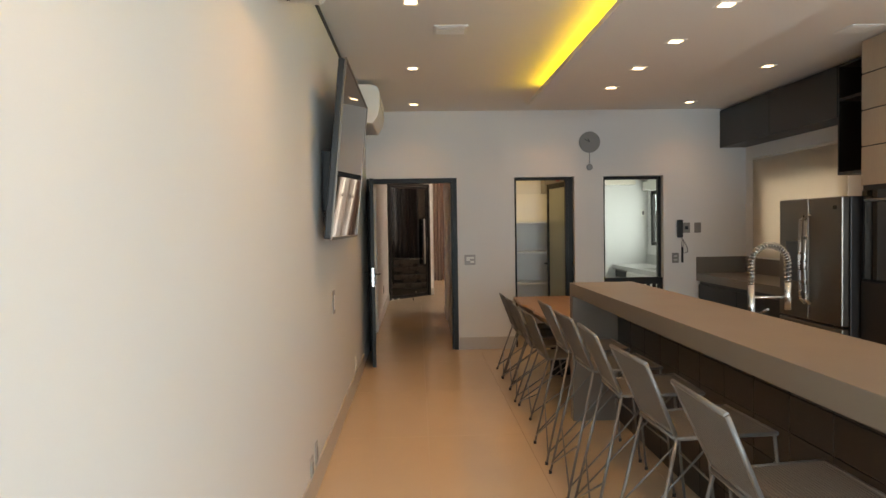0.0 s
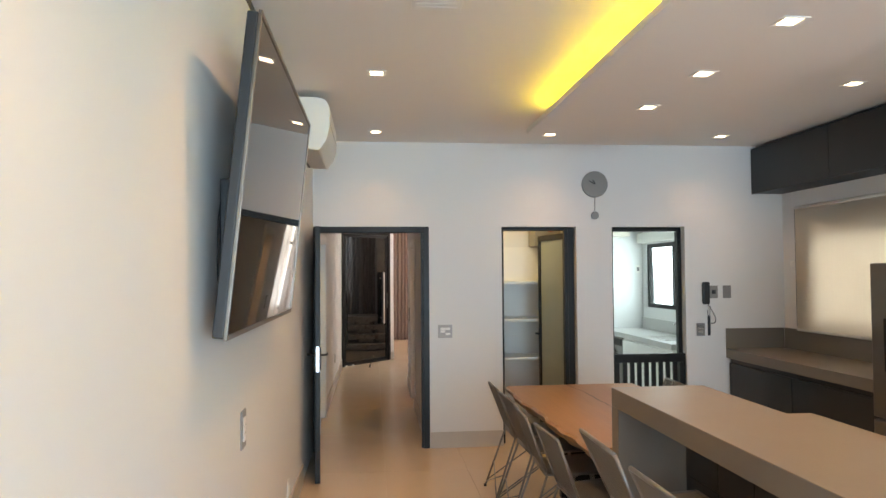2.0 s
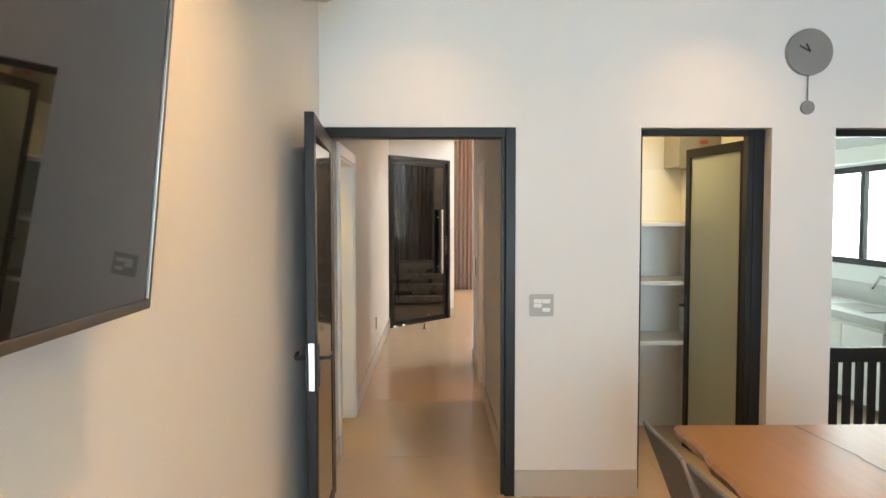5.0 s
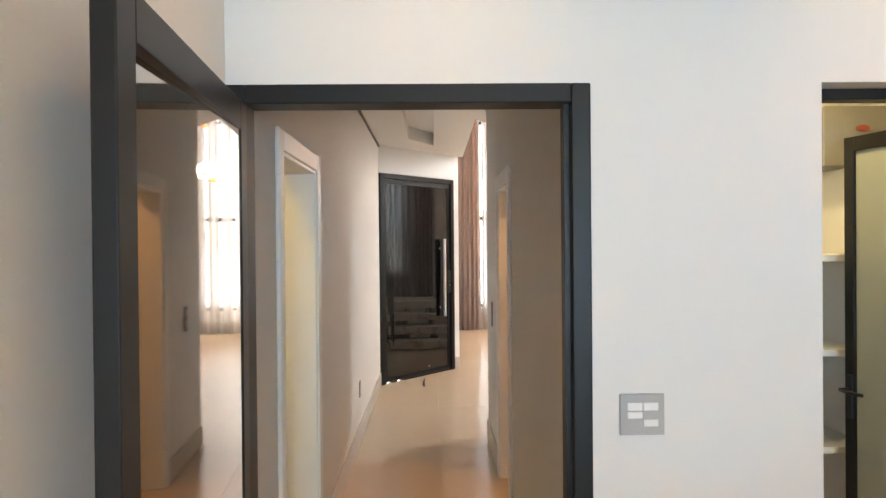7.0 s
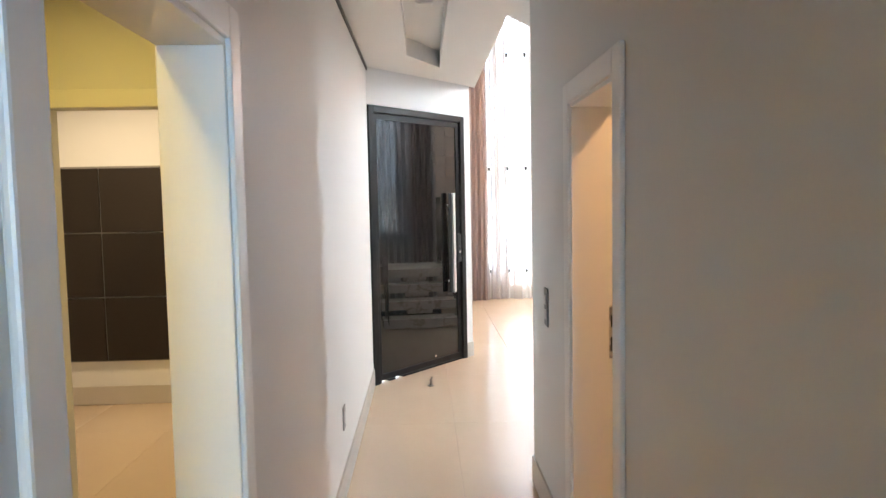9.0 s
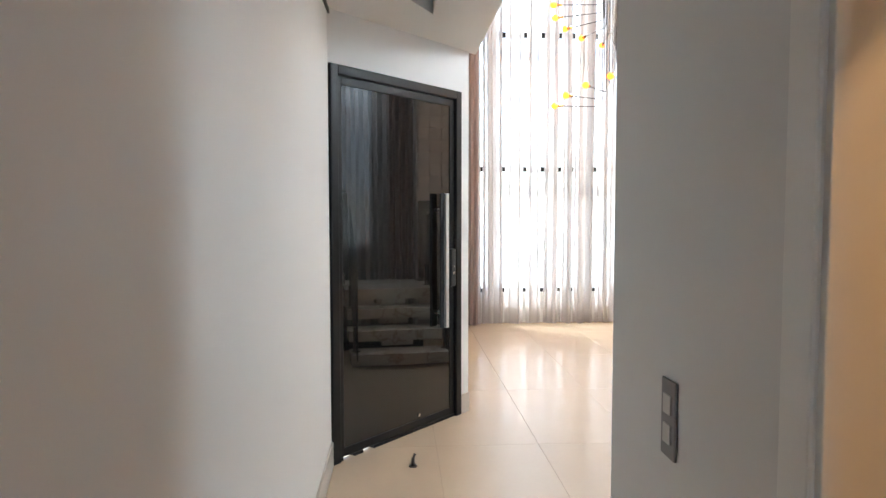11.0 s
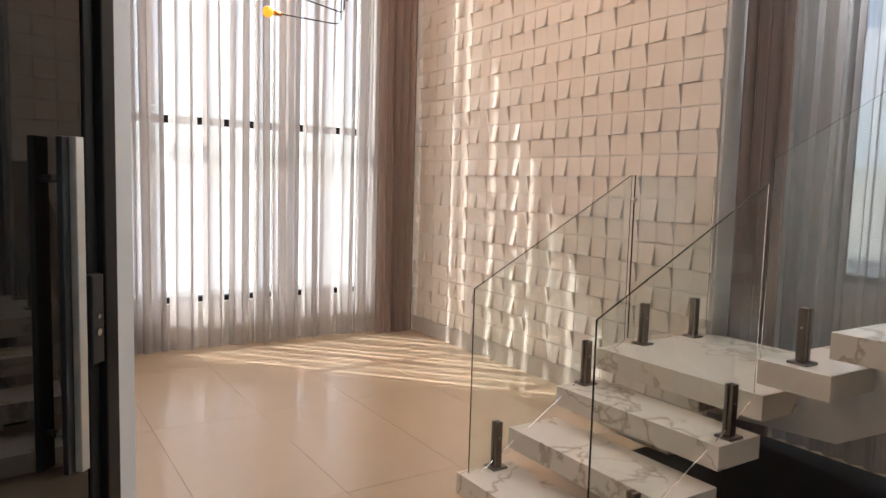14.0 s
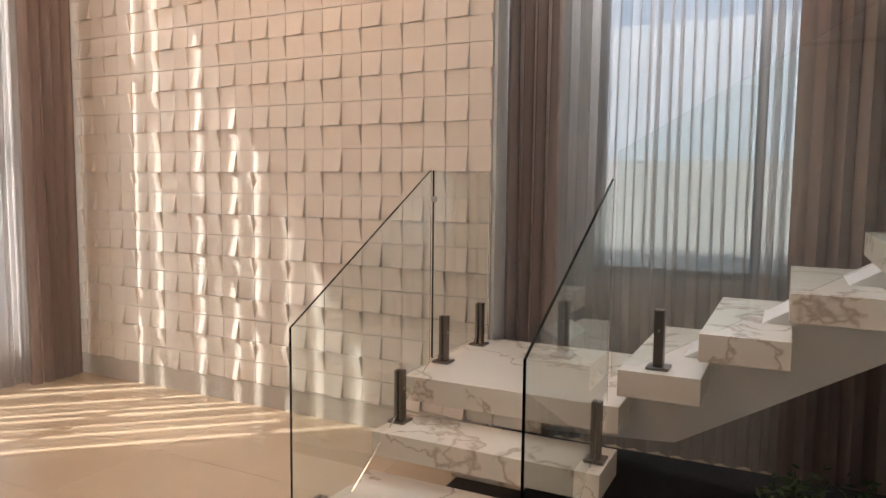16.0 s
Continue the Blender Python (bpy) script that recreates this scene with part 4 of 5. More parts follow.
plate("wall_outlet", (0.0, 3.80, 0.19), 90, 0.085, 0.125, M_PLATE, [(-0.02, 0.02, -0.03, 0.03, M_GREYPLASTIC)], "grey framed low wall socket", "socket")
plate("wall_outlet", (0.0, 3.97, 0.22), 90, 0.085, 0.125, M_PLATE, [(-0.02, 0.02, -0.03, 0.03, M_GREYPLASTIC)], "grey framed low wall socket", "socket")
plate("wall_outlet", (0.0, 6.52, 0.24), 90, 0.08, 0.12, M_PLASTIC, [(-0.02, 0.02, -0.03, 0.03, M_WHITE)], "pale low wall socket near the door", "socket")
plate("intercom_plate", (3.93, KY, 1.45), 0, 0.09, 0.125, M_GREYPLASTIC, [(-0.02, 0.02, -0.02, 0.02, M_DARKPLASTIC)], "grey wall plate behind the intercom", "wall plate")
plate("blank_plate", (4.07, KY, 1.45), 0, 0.085, 0.125, M_GREYPLASTIC, [], "plain grey blank wall plate", "wall plate")
plate("light_switch", (3.79, KY, 1.08), 0, 0.085, 0.125, M_GREYPLASTIC, [(-0.022, 0.022, 0.012, 0.035, M_STEEL), (-0.022, 0.022, -0.035, -0.012, M_STEEL)], "dark grey two-key light switch", "switch")
plate("light_switch", (HX, 11.70, 1.075), -90, 0.085, 0.19, M_GREYPLASTIC, [(-0.022, 0.022, 0.012, 0.06, M_STEEL), (-0.022, 0.022, -0.06, -0.012, M_STEEL)], "grey hall light switch plate", "switch")
plate("wall_outlet", (0.0, 12.06, 0.43), 90, 0.085, 0.13, M_GREYPLASTIC, [(-0.02, 0.02, -0.03, 0.03, M_STEEL)], "grey hall wall socket", "socket")
plate("blind_hook", (RX, 8.28, 1.72), -90, 0.06, 0.06, M_PLASTIC, [(-0.012, 0.012, -0.01, 0.012, M_WHITE)], "small white wall socket beside the blind", "socket")
plate("wall_outlet", (4.60, 12.09, 1.70), 0, 0.08, 0.12, M_PLASTIC, [(-0.02, 0.02, -0.03, 0.03, M_GREYPLASTIC)], "pale wall socket in the laundry corner", "socket")

ic = thing("intercom_phone", "black wall intercom handset with a coiled cord", "intercom", m=pose(3.84, KY, 1.44))
bm = bmesh.new()
box(bm, (-0.035, -0.05, -0.11), (0.035, -0.012, 0.11), 0.012)
part("handset", bm, M_DARKPLASTIC, ic)
boxpart("cradle", (-0.03, -0.014, -0.09), (0.03, -0.001, 0.09), M_DARKPLASTIC, ic, bevel=0.004)
cord = [(0.02 + 0.075 * math.sin(s * 3.1) + 0.004 * math.cos(70 * s), -0.03 + 0.004 * math.sin(70 * s), -0.11 - 0.19 * math.sin(s * 1.9)) for s in np.linspace(0, 1, 140)]
tubepart("coiled_cord", cord, 0.0035, M_DARKPLASTIC, ic, "", 5)
strap = thing("key_strap", "dark hanging key strap below the intercom", "strap", m=pose(3.875, KY, 1.15))
tubepart("loop", [(-0.006, -0.012, 0.06), (-0.014, -0.012, 0.11), (0.0, -0.012, 0.15), (0.012, -0.012, 0.11), (0.006, -0.012, 0.06)], 0.003, M_DARKPLASTIC, strap)
boxpart("tag", (-0.013, -0.018, -0.13), (0.013, -0.004, 0.065), M_DARKPLASTIC, strap, bevel=0.004)
boxpart("hook", (-0.004, -0.016, 0.145), (0.004, -0.0005, 0.153), M_STEEL, strap)

clock = thing("pendulum_clock", "round grey wall clock with a small hanging disc", "clock", m=pose(2.728, KY, 2.515))
bm = bmesh.new()
disc(bm, (0, -0.016, 0), 0.128, 0.03, "y", 48)
part("dial", bm, M_GREYPLASTIC, clock)
for ang, ln in ((30, 0.05), (62, 0.07)):
    boxpart("hand", (-0.004, -0.036, 0), (0.004, -0.032, ln), M_DARKPLASTIC, clock, m=pose(0, 0, 0, 0, -ang, 0))
tubepart("pendulum_rod", [(0, -0.014, -0.12), (0, -0.014, -0.29)], 0.004, M_GREYPLASTIC, clock)
bm = bmesh.new()
disc(bm, (0, -0.014, -0.305), 0.038, 0.016, "y", 32)
part("pendulum_bob", bm, M_GREYPLASTIC, clock)


def ceiling_spot(x, y, z, watts):
    """A square recessed lamp: a bright lens inside a thin white trim, with its real light just under it."""
    ob = thing("ceiling_spot", "small square recessed warm ceiling spotlight", "ceiling light", "recessed spotlights", pose(x, y, z))
    bm = bmesh.new()
    for a, b in (((-0.06, -0.06), (0.06, -0.045)), ((-0.06, 0.045), (0.06, 0.06)), ((-0.06, -0.045), (-0.045, 0.045)), ((0.045, -0.045), (0.06, 0.045))):
        box(bm, (*a, -0.005), (*b, 0.0), 0.001)
    part("trim_ring", bm, M_WHITE, ob)
    boxpart("lens", (-0.037, -0.037, -0.003), (0.037, 0.037, 0.0), M_SPOT, ob, "glowing warm lens")
    if watts:
        lamp = new("spot_light", bpy.data.lights.new("spot_light", "SPOT"))
        lamp.data.energy, lamp.data.color, lamp.data.spot_size, lamp.data.spot_blend = watts, SPOTC, radians(125), 1.0
        lamp.data.shadow_soft_size = 0.04
        lamp.matrix_world = look((x, y, z - 0.02), (x, y + 0.001, 0))
    return ob


SPOTC = (1.0, 0.58, 0.27)
for x in (0.59, 3.79):
    for y in (0.76, 2.56, 4.36, 6.16, 7.95):
        ceiling_spot(x, y, KC, 8 if y > 7 else 20 if x > 3 and y > 6 else 30)
ceiling_spot(2.17, 7.96, KC, 9)
for y in (1.58, 2.35, 3.12, 3.88, 4.65, 5.44, 6.20):
    ceiling_spot(2.37, y, 2.735, 20)
grille = thing("ceiling_vent", "flat square white ceiling vent cover", "ceiling vent", "ceiling vents", pose(0.865, 4.97, KC))
boxpart("frame", (-0.12, -0.12, -0.008), (0.12, 0.12, 0), M_WHITE, grille, bevel=0.002)
for i in range(5):
    boxpart("slat", (-0.10, -0.096 + i * 0.04, -0.012), (0.10, -0.064 + i * 0.04, -0.008), M_WHITE, grille, bevel=0.001)

copy_thing(grille, pose(3.86, 5.00, KC))

# hall lamps in the recessed slot
for y in (9.66, 10.48, 11.30, 12.12, 12.95):
    ob = thing("slot_light", "small unlit recessed hall ceiling lamp", "ceiling light", "hall ceiling lamps", pose(0.50, y, HC + 0.14))
    boxpart("rim", (-0.06, -0.06, -0.006), (0.06, 0.06, 0), M_WHITE, ob, bevel=0.002)
    boxpart("lens", (-0.042, -0.042, -0.009), (0.042, 0.042, -0.006), M_PLASTIC, ob)

# passage and bedroom seen through the left opening
# two added lamps stand in for a yellow cove, lighting jamb and far wall
for px, py, watts in ((-0.40, 9.05, 3.6), (-0.95, 10.75, 2.4)):
    pl = thing("passage_lamp", "added small yellow ceiling lamp standing in for the passage light cove", "ceiling light", "passage lamps", pose(px, py, 2.62))
    boxpart("rim", (-0.06, -0.06, -0.006), (0.06, 0.06, 0), M_WHITE, pl, bevel=0.002)
    boxpart("lens", (-0.045, -0.045, -0.01), (0.045, 0.045, -0.006), M_SPOT, pl)
    area_lamp("cove_stand_in_light", (px, py, 2.57), (px, py + 0.001, 0), 0.16, 0.16, watts, (1.0, 0.66, 0.13))
area_lamp("lavatory_light", (1.75, 10.62, 2.58), (1.75, 10.621, 0), 0.2, 0.2, 5.0, (1.0, 0.52, 0.22))
area_lamp("bedroom_light", (-1.9, 12.9, 2.58), (-1.9, 12.9, 0), 0.3, 0.3, 9, (1.0, 0.72, 0.42))
hb = thing("wall_panelling", "dark brown upholstered panel grid on the bedroom wall", "wall panel")
boxpart("backing", (-3.17, 13.925, 0.36), (-1.587, 13.949, 1.94), M_GREYPLASTIC, hb)
for i in range(3):
    for j in range(3):
        x0, z0 = -3.16 + i * 0.522, 0.37 + j * 0.522
        boxpart("panel", (x0, 13.905, z0), (x0 + 0.514, 13.926, z0 + 0.510), M_DARKTILE, hb, bevel=0.006)

inner = tagged(thing("door_casing_3", "white painted casing of the bedroom doorway", ""), kind="structure")
for a, b, c, d in ((-1.37, -1.286, 0, 2.16), (-0.564, -0.48, 0, 2.16), (-1.286, -0.564, 2.076, 2.16)):
    boxpart("casing", (a, 11.582, c), (b, 11.60, d), M_WHITE, inner, bevel=0.005)

# ---- living room: front window, curtains ----
fw = black_frame("window_4", "x", 1.38, 3.90, LY + 0.05, LY + 0.12, 0.42, 5.3, 0.05, "tall black framed front window")
for z in (2.08, 3.90):
    boxpart("transom", (1.43, LY + 0.05, z), (3.85, LY + 0.11, z + 0.07), M_BLACK, fw, bevel=0.003)
for x in (2.20, 3.03):
    boxpart("mullion", (x, LY + 0.055, 0.47), (x + 0.05, LY + 0.105, 5.25), M_BLACK, fw, bevel=0.003)
for a, b in ((1.43, 2.20), (2.25, 3.03), (3.08, 3.85)):
    for c, d in ((0.47, 2.08), (2.135, 3.90), (3.955, 5.25)):
        p = boxpart("pane", (a, LY + 0.08, c), (b, LY + 0.086, d), M_PANE, fw)
        p.visible_shadow = False
sw = black_frame("window_5", "y", 13.95, 15.12, 4.90, 4.97, 1.06, 5.2, 0.05, "tall black framed window beside the stairs")
boxpart("mullion", (4.905, 14.16, 1.11), (4.965, 14.215, 5.15), M_BLACK, sw, bevel=0.003)
p = boxpart("pane", (4.93, 14.0, 1.11), (4.936, 15.07, 5.15), M_PANE, sw)
p.visible_shadow = False


def curtain(name, along, u0, u1, v, z0, z1, pitch, depth, lap, mat, label, seed, gaps=()):
    """Hanging cloth in uneven pleats that lap over themselves; narrow gaps part it where the cloth widths meet."""
    rnd = random.Random(seed)
    ob = thing(name, label, "curtain")
    edges = [u0] + [g for g in gaps] + [u1]
    for s, (a, b) in enumerate(zip(edges, edges[1:])):
        a2 = a + (slit if s else 0)
        slit = rnd.uniform(0.016, 0.023)
        b2 = b - (slit if s < len(edges) - 2 else 0)
        pleats = max(1, round((b2 - a2) / pitch))
        n = pleats * 16
        ph = [rnd.uniform(0, 6.28) for _ in range(4)]
        size = [rnd.uniform(0.55, 1.35) for _ in range(pleats + 2)]
        bm = bmesh.new()
        rows = 9
        grid = []
        for r in range(rows + 1):
            h = r / rows
            line = []
            for i in range(n + 1):
                f = i / n
                k = f * pleats * math.tau
                q = f * pleats
                amp = size[int(q)] * (1 - q % 1) + size[int(q) + 1] * (q % 1)
                ease = min(1, 5 * f, 5 * (1 - f))
                off = depth * amp * ease * (math.sin(k) * (0.8 + 0.2 * (1 - h)) + 0.25 * math.sin(0.5 * k + ph[0] + 2 * h))
                over = lap * amp * ease * math.sin(2 * k + 0.4 * math.sin(3 * h + ph[1])) + 0.010 * ease * math.sin(4 * h + ph[2] + 0.7 * q)
                u = a2 + (b2 - a2) * f + over
                z = z0 + (z1 - z0) * h + (0.006 * math.sin(k + ph[1]) if r == 0 else 0)
                line.append(bm.verts.new((u, v + off, z) if along == "x" else (v + off, u, z)))
            grid.append(line)
        for p, q in zip(grid, grid[1:]):
            for i in range(n):
                bm.faces.new((p[i], p[i + 1], q[i + 1], q[i])).smooth = True
        part("cloth_width", bm, mat, ob)
    return ob


curtain("sheer_curtain", "x", 1.40, 3.96, LY - 0.13, 0.015, 5.42, 0.17, 0.04, 0.048, M_SHEER, "full-height pale voile curtain across the front window", 2,
        gaps=(1.52, 1.83, 2.12, 2.36, 2.60, 2.77, 3.08, 3.47, 3.68, 3.84))
curtain("drape", "x", 1.06, 1.47, LY - 0.26, 0.015, 5.42, 0.08, 0.045, 0.012, M_DRAPE, "gathered brown full-height drape beside the front window", 3)
curtain("drape", "x", 3.86, 4.30, LY - 0.26, 0.015, 5.42, 0.08, 0.045, 0.012, M_DRAPE, "gathered brown full-height drape against the relief wall", 4)
curtain("sheer_curtain", "y", 13.55, 15.35, 4.76, 0.015, 5.42, 0.12, 0.04, 0.028, M_SHEER2, "pale voile curtain across the stair window", 5)
curtain("drape", "y", 15.24, 15.568, 4.525, 0.015, 5.42, 0.09, 0.045, 0.012, M_DRAPE, "gathered brown drape beside the stair window", 6)
curtain("drape", "y", 12.75, 14.02, 4.64, 0.015, 5.42, 0.11, 0.05, 0.014, M_DRAPE, "brown drape hanging behind the upper stairs", 7)
for a, b in (((1.04, LY - 0.32, 5.42), (4.34, LY - 0.06, 5.45)), ((4.58, 12.4, 5.42), (4.85, 15.6, 5.45))):
    tr = thing("curtain_track", "white ceiling curtain track", "curtain rail")
    boxpart("rail", a, b, M_WHITE, tr, bevel=0.004)
cord = thing("curtain_pull", "thin white pull string with a small weight beside the drape", "curtain pull")
tubepart("string", [(4.50, 15.585, 5.4), (4.50, 15.585, 1.45)], 0.003, M_PLASTIC, cord)
tubepart("weight", [(4.50, 15.585, 1.45), (4.50, 15.585, 1.42), (4.50, 15.585, 1.31)], 0.011, M_PLASTIC, cord)

# ---- stairs ----
stairs = thing("staircase", "open staircase of thick veined marble slab treads", "staircase")


def tread(a, b):
    boxpart("tread", a, b, M_MARBLE, stairs, bevel=0.0025)


for i in range(3):
    x = 2.49 + 0.325 * i
    tread((x, 14.62, 0.03 + 0.18 * i), (x + (0.33, 0.33, 0.30)[i], 15.65, 0.14 + 0.18 * i))
tread((3.44, 14.62, 0.56), (4.43, 15.66, 0.68))
for i in range(10):
    y = 14.62 - 0.305 * i
    tread((3.37, y - 0.325, 0.75 + 0.18 * i), (4.40, y - 0.005, 0.86 + 0.18 * i))
bm = bmesh.new()
for i in range(3):
    x = 2.60 + 0.325 * i
    box(bm, (x, 14.97, max(0.0, 0.03 + 0.18 * (i - 1) + 0.11) if i else 0.0), (x + 0.36, 15.30, 0.03 + 0.18 * i - 0.0005), 0.002)
box(bm, (3.46, 14.97, 0.5005), (3.9, 15.30, 0.5595), 0.002)
part("centre_block", bm, M_MARBLE, stairs, "marble block carrying the treads")
bm = bmesh.new()
side = [(15.30, 0.41), (14.43, 0.47), (12.40, 1.67), (12.40, 2.05), (14.60, 0.745), (14.63, 0.557), (15.30, 0.557)]
lo, hi = [bm.verts.new((3.72, y, z)) for y, z in side], [bm.verts.new((4.08, y, z)) for y, z in side]
bm.faces.new(lo), bm.faces.new(hi[::-1])
for k in range(len(side)):
    j = (k + 1) % len(side)
    bm.faces.new((lo[j], lo[k], hi[k], hi[j]))
bmesh.ops.recalc_face_normals(bm, faces=bm.faces)
part("stringer", bm, M_WALL, stairs, "smooth white sloping beam under the upper treads")


def glass_sheet(name, corners, thick, normal):
    """A sheet of clear glass with green edges over a flat outline in the x-z or y-z plane."""
    bm = bmesh.new()
    n = Vector(normal) * thick / 2
    a, b = [bm.verts.new(Vector(c) - n) for c in corners], [bm.verts.new(Vector(c) + n) for c in corners]
    bm.faces.new(a), bm.faces.new(b[::-1])
    for k in range(len(corners)):
        j = (k + 1) % len(corners)
        bm.faces.new((a[j], a[k], b[k], b[j])).material_index = 1
    bmesh.ops.recalc_face_normals(bm, faces=bm.faces)
    ob = part(name, bm, M_GLASS, balustrade)
    ob.data.materials.append(M_GLASSEDGE)
    ob.visible_shadow = False
    return ob


balustrade = thing("glass_balustrade", "frameless clear glass stair balustrade with polished edges", "balustrade")
glass_sheet("glass_sheet", [(2.53, 15.60, 0.09), (2.53, 15.60, 1.08), (3.60, 15.60, 1.67), (3.60, 15.60, 0.72), (3.35, 15.60, 0.58)], 0.010, (0, 1, 0))
glass_sheet("glass_sheet", [(3.63, 15.60, 0.73), (3.63, 15.60, 1.67), (4.34, 15.60, 1.67), (4.34, 15.60, 0.73)], 0.010, (0, 1, 0))
glass_sheet("glass_sheet", [(2.43, 14.675, 0.09), (2.43, 14.675, 1.10), (3.45, 14.675, 1.63), (3.45, 14.675, 0.66), (3.3, 14.675, 0.56)], 0.010, (0, 1, 0))
glass_sheet("glass_sheet", [(3.465, 14.66, 0.80), (3.465, 14.66, 1.74), (3.465, 12.5, 2.98), (3.465, 12.5, 2.06)], 0.010, (1, 0, 0))


def clamp(x, y, z, turn):
    ob = thing("glass_clamp", "square brushed steel glass clamp on a base plate", "glass clamp", "glass clamps on the stairs", pose(x, y, z, 0, 0, turn))
    boxpart("base_plate", (-0.045, -0.045, 0), (0.045, 0.045, 0.012), M_DARKSTEEL, ob, bevel=0.002)
    for s in (-1, 1):
        a, b = sorted((s * 0.006, s * 0.024))
        boxpart("cheek", (-0.02, a, 0.012), (0.02, b, 0.245), M_DARKSTEEL, ob, bevel=0.002)
    bm = bmesh.new()
    tube(bm, [(0, -0.026, 0.16), (0, 0.026, 0.16)], 0.006)
    part("screw", bm, M_STEEL, ob)
    return ob


for x, y, z, a in ((2.70, 15.60, 0.14, 0), (3.31, 15.60, 0.50, 0), (3.76, 15.60, 0.68, 0), (4.22, 15.60, 0.68, 0),
                   (2.68, 14.675, 0.14, 0), (3.28, 14.675, 0.50, 0), (3.465, 14.47, 0.86, 90), (3.465, 13.55, 1.40, 90), (3.465, 12.95, 1.76, 90)):
    clamp(x, y, z, a)
bracket = thing("glass_connector", "small steel button joining two glass sheets", "connector")
bm = bmesh.new()
disc(bm, (3.615, 15.588, 1.53), 0.014, 0.02, "y", 16)
part("button", bm, M_STEEL, bracket)

# planting bed under the stairs; its dark soil is extended to deepen the shade between treads
bed = thing("planting_bed", "low dark planting bed under the stairs", "planter")
boxpart("soil", (3.42, 12.6, 0.0), (4.52, 15.5, 0.10), material("dark_pebbles", (0.03, 0.027, 0.024), 0.8, grain=60, vary=0.4, bump=0.6), bed, bevel=0.01)


def bush(x, y, z, r, h, seed):
    rnd = random.Random(seed)
    ob = thing("leafy_plant", "small dark green leafy plant in the bed under the stairs", "plant", m=pose(x, y, z))
    stems, leaves = bmesh.new(), bmesh.new()
    for i in range(26):
        a, lean = rnd.uniform(0, 6.28), rnd.uniform(0.1, 1.0) * r
        hh = h * rnd.uniform(0.6, 1.0)
        tip = Vector((lean * math.cos(a), lean * math.sin(a), hh))
        tube(stems, [(0, 0, 0), tip * 0.5 + Vector((0, 0, 0.06)), tip], 0.003, 5)
        for k in range(16):
            s = rnd.uniform(0.35, 1.05)
            c = tip * s + Vector((rnd.gauss(0, 0.02), rnd.gauss(0, 0.02), rnd.gauss(0, 0.02)))
            d = Vector((rnd.gauss(0, 1), rnd.gauss(0, 1), rnd.uniform(-0.1, 1))).normalized()
            w = d.cross(Vector((rnd.gauss(0, 1), rnd.gauss(0, 1), rnd.gauss(0, 1)))).normalized() * 0.012
            ln = rnd.uniform(0.035, 0.06)
            v = [leaves.verts.new(p) for p in (c, c + d * ln * 0.5 + w, c + d * ln, c + d * ln * 0.5 - w)]
            leaves.faces.new(v)
    part("stems", stems, material("stem_green", (0.06, 0.08, 0.03), 0.6), ob)
    part("leaves", leaves, material("leaf_green", (0.055, 0.10, 0.035), 0.5, grain=50, vary=0.3), ob)


bush(3.52, 13.90, 0.10, 0.22, 0.36, 1)
bush(3.75, 13.55, 0.10, 0.22, 0.34, 2)

# ---- spiral chandelier ----


def chandelier(x, y):
    ob = thing("chandelier", "spiral chandelier of black rods with glowing filament bulbs", "chandelier", m=pose(x, y, 0))
    bm = bmesh.new()
    disc(bm, (0, 0, TOP - 0.02), 0.16, 0.04)
    part("canopy", bm, M_DARKPLASTIC, ob)
    n = 26
    for i in range(n):
        z = 2.64 + i * 0.070
        a = math.pi * 1.02 + (z - 2.64) / 1.0 * math.tau * 0.93
        d = Vector((math.cos(a), math.sin(a), 0))
        base = d * 0.075
        tip = d * 0.50
        rod = tubepart("rod", [base + Vector((0, 0, TOP - 0.04)), base + Vector((0, 0, z + 0.03)), base * 1.2 + Vector((0, 0, z + 0.008)), base * 1.5 + Vector((0, 0, z)), tip + Vector((0, 0, z))], 0.0045, M_DARKPLASTIC, ob, seg=6)
        tubepart("socket", [tip + Vector((0, 0, z)), tip + d * 0.05 + Vector((0, 0, z))], 0.015, M_BRASS, rod, "brass lamp socket")
        bm = bmesh.new()
        bmesh.ops.create_uvsphere(bm, u_segments=14, v_segments=10, radius=0.034, matrix=Matrix.Translation(tip + d * 0.088 + Vector((0, 0, z))))
        for f in bm.faces:
            f.smooth = True
        part("bulb", bm, M_BULB, rod, "glowing amber globe bulb")


chandelier(2.62, 17.27)
for x, y, z in ((2.15, 17.25, 2.78), (2.70, 16.80, 3.0), (3.05, 17.25, 3.30), (2.6, 17.75, 3.7), (2.2, 17.2, 4.1)):
    glim = new("bulb_light", bpy.data.lights.new("bulb_light", "POINT"))
    glim.data.energy, glim.data.color, glim.data.shadow_soft_size = 9.0, (1.0, 0.63, 0.39), 0.12
    glim.location = (x, y, z)

# ---- outside ----
gw = thing("garden_wall", "pale rendered garden wall outside the stair window", "garden wall")
boxpart("wall", (7.9, 4.0, -0.13), (8.05, 19.0, 1.87), M_OUT, gw)
boxpart("coping", (7.898, 4.0, 1.87), (8.052, 19.0, 1.885), M_OUT, gw)
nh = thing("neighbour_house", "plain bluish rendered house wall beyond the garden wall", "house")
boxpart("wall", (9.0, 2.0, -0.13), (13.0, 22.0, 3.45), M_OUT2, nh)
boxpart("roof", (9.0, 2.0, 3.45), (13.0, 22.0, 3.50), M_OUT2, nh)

# ---- relief tiles ----
PITCH, Z0 = 0.1515, 0.167


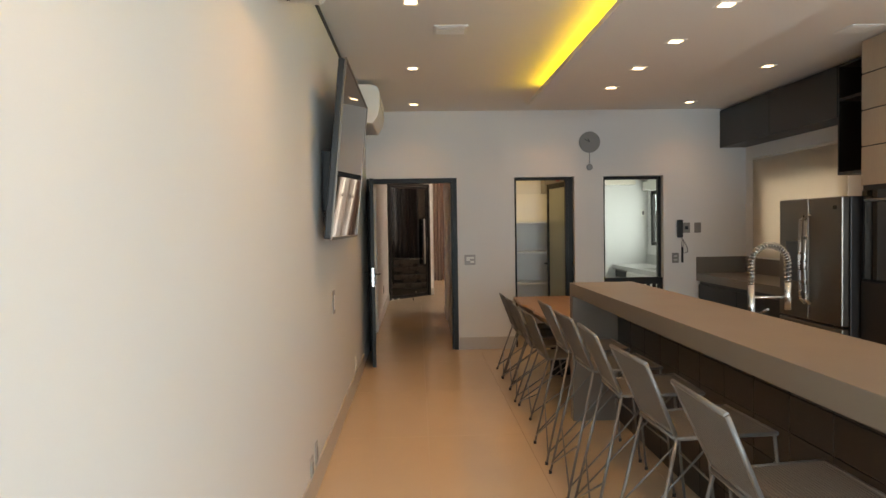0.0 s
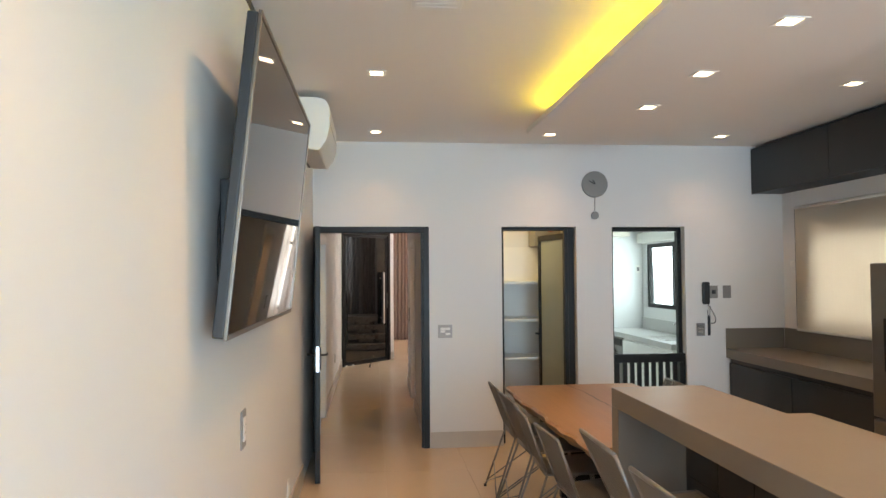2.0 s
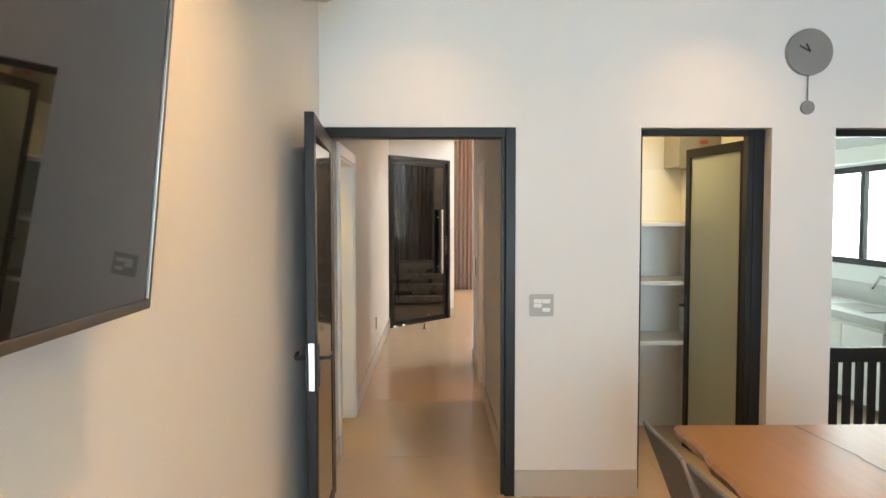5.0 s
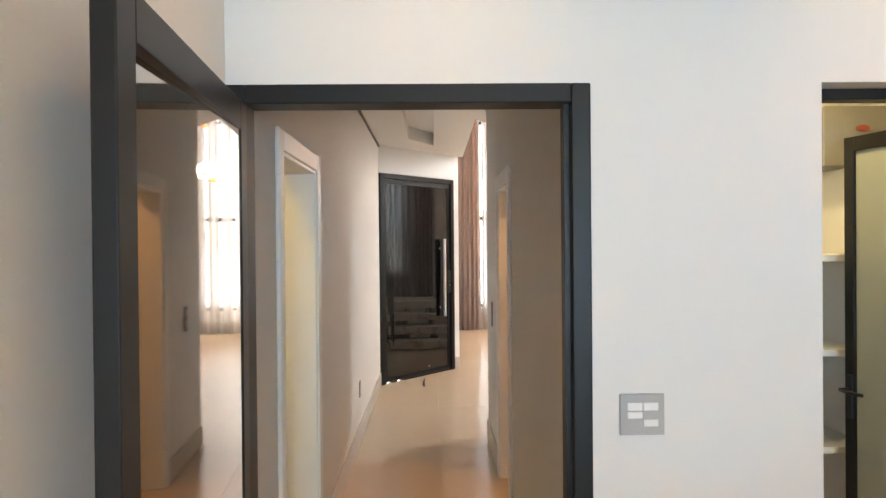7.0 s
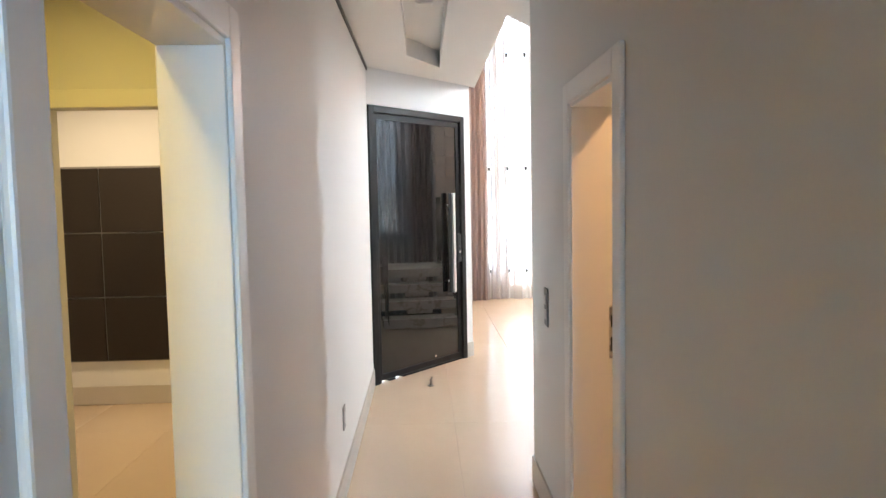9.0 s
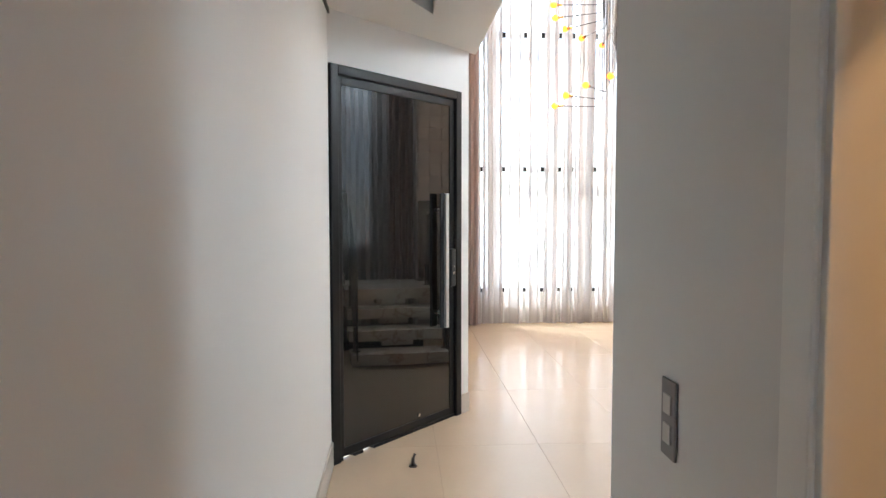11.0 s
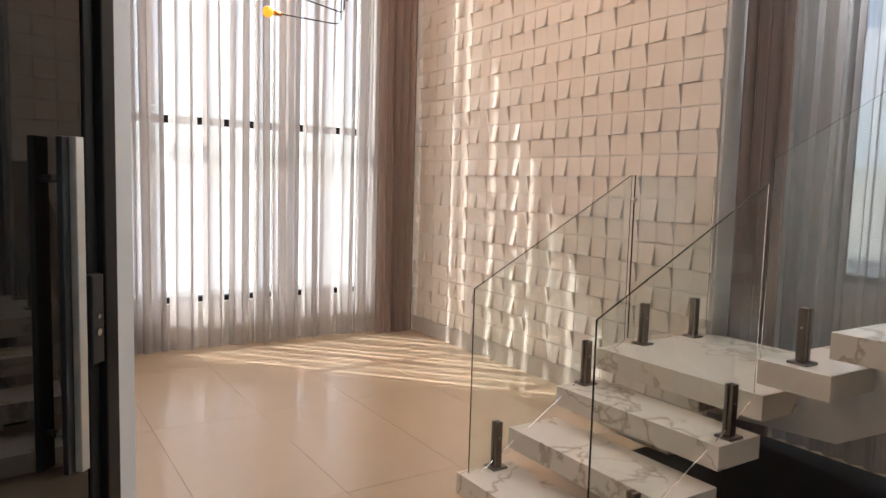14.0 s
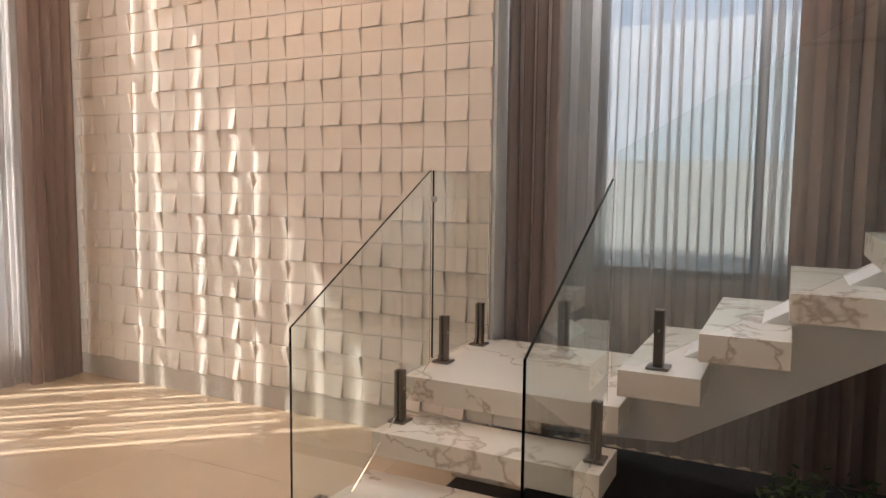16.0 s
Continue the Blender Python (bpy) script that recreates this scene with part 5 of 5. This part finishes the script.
def relief_mesh(bm, heights, off=Vector((0, 0, 0))):
    """One square relief tile: y runs to the near edge as columns count, x is proud of the wall towards -x."""
    s, g, gz, n = PITCH, 0.0012, 0.0023, 3
    tl, tr, bl, br = heights          # seen from the room: left is +y
    top = []
    for i in range(n + 1):
        row = []
        for j in range(n + 1):
            u, w = i / n, j / n       # u from bottom to top, w from near (right) to far (left)
            hgt = (br * (1 - w) + bl * w) * (1 - u) + (tr * (1 - w) + tl * w) * u
            row.append(bm.verts.new(off + Vector((-hgt, g + (s - 2 * g) * w, gz + (s - 2 * gz) * u))))
        top.append(row)
    for i in range(n):
        for j in range(n):
            bm.faces.new((top[i][j], top[i][j + 1], top[i + 1][j + 1], top[i + 1][j])).smooth = True
    ring = [top[0][j] for j in range(n + 1)] + [top[i][n] for i in range(1, n + 1)] + [top[n][j] for j in range(n - 1, -1, -1)] + [top[i][0] for i in range(n - 1, 0, -1)]
    rim = [bm.verts.new(v.co) for v in ring]
    low = [bm.verts.new(Vector((off.x + 0.002, v.co.y, v.co.z))) for v in ring]
    for k in range(len(ring)):
        j = (k + 1) % len(ring)
        bm.faces.new((rim[j], rim[k], low[k], low[j]))


KINDS = {"a": (0.013, 0.013, 0.013, 0.044), "b": (0.015, 0.013, 0.014, 0.017), "c": (0.014, 0.046, 0.014, 0.013), "d": (0.014, 0.013, 0.017, 0.013)}


def kind_of(col, row):
    if row % 2 == 0:
        return "a" if col % 2 == 1 else "b"
    return "c" if col % 2 == 0 else "d"


relief = tagged(new("relief_cladding"), "cream plaster relief tiles with lifted corners on the wall", "wall cladding")
relief["kind"] = "structure"
relief.matrix_basis = pose(LX + 0.028, 15.60, Z0)
COLS, ROWS = 25, 35
shared, rest = {}, bmesh.new()
for row in range(ROWS):
    for col in range(COLS):
        k = kind_of(col, row)
        at = Vector((0, col * PITCH, row * PITCH))
        if col < 16 and row < 18:
            if k not in shared:
                bm = bmesh.new()
                relief_mesh(bm, KINDS[k])
                me = bpy.data.meshes.new("tile")
                bm.normal_update()
                bm.to_mesh(me)
                bm.free()
                me.materials.append(M_TILE3D)
                shared[k] = me
            t = new("tile", shared[k])
            t.parent = relief
            t.location = at
        else:
            relief_mesh(rest, KINDS[k], at)
far = part("far_tiles", rest, M_TILE3D, relief)
far["kind"] = "stuff"
edge = boxpart("end_trim", (0.0, -0.022, -Z0), (0.36, -0.002, TOP - Z0 - 0.01), M_WALL, relief, "smooth end of the clad wall")

# ---- floor tiles ----
TX, TY = 0.69, 1.38
floor = bpy.data.objects["floor"]
bm = bmesh.new()
box(bm, (0.001, 0.001, -0.004), (TX - 0.001, TY - 0.001, 0.0), 0.0006)
floor_mesh = None
for i in range(-5, 6):
    for j in range(-2, 15):
        x, y = 1.35 + i * TX, 17.36 + (j - 12) * TY
        if x < -3.4 - TX * 0.4 or x > 4.7 or y > 19.4 or y < -2.9:
            continue
        if floor_mesh is None:
            t = part("tile", bm, M_FLOOR, floor)
            floor_mesh = t.data
        else:
            t = new("tile", floor_mesh)
            t.parent = floor
        t.location = (x, y, 0)
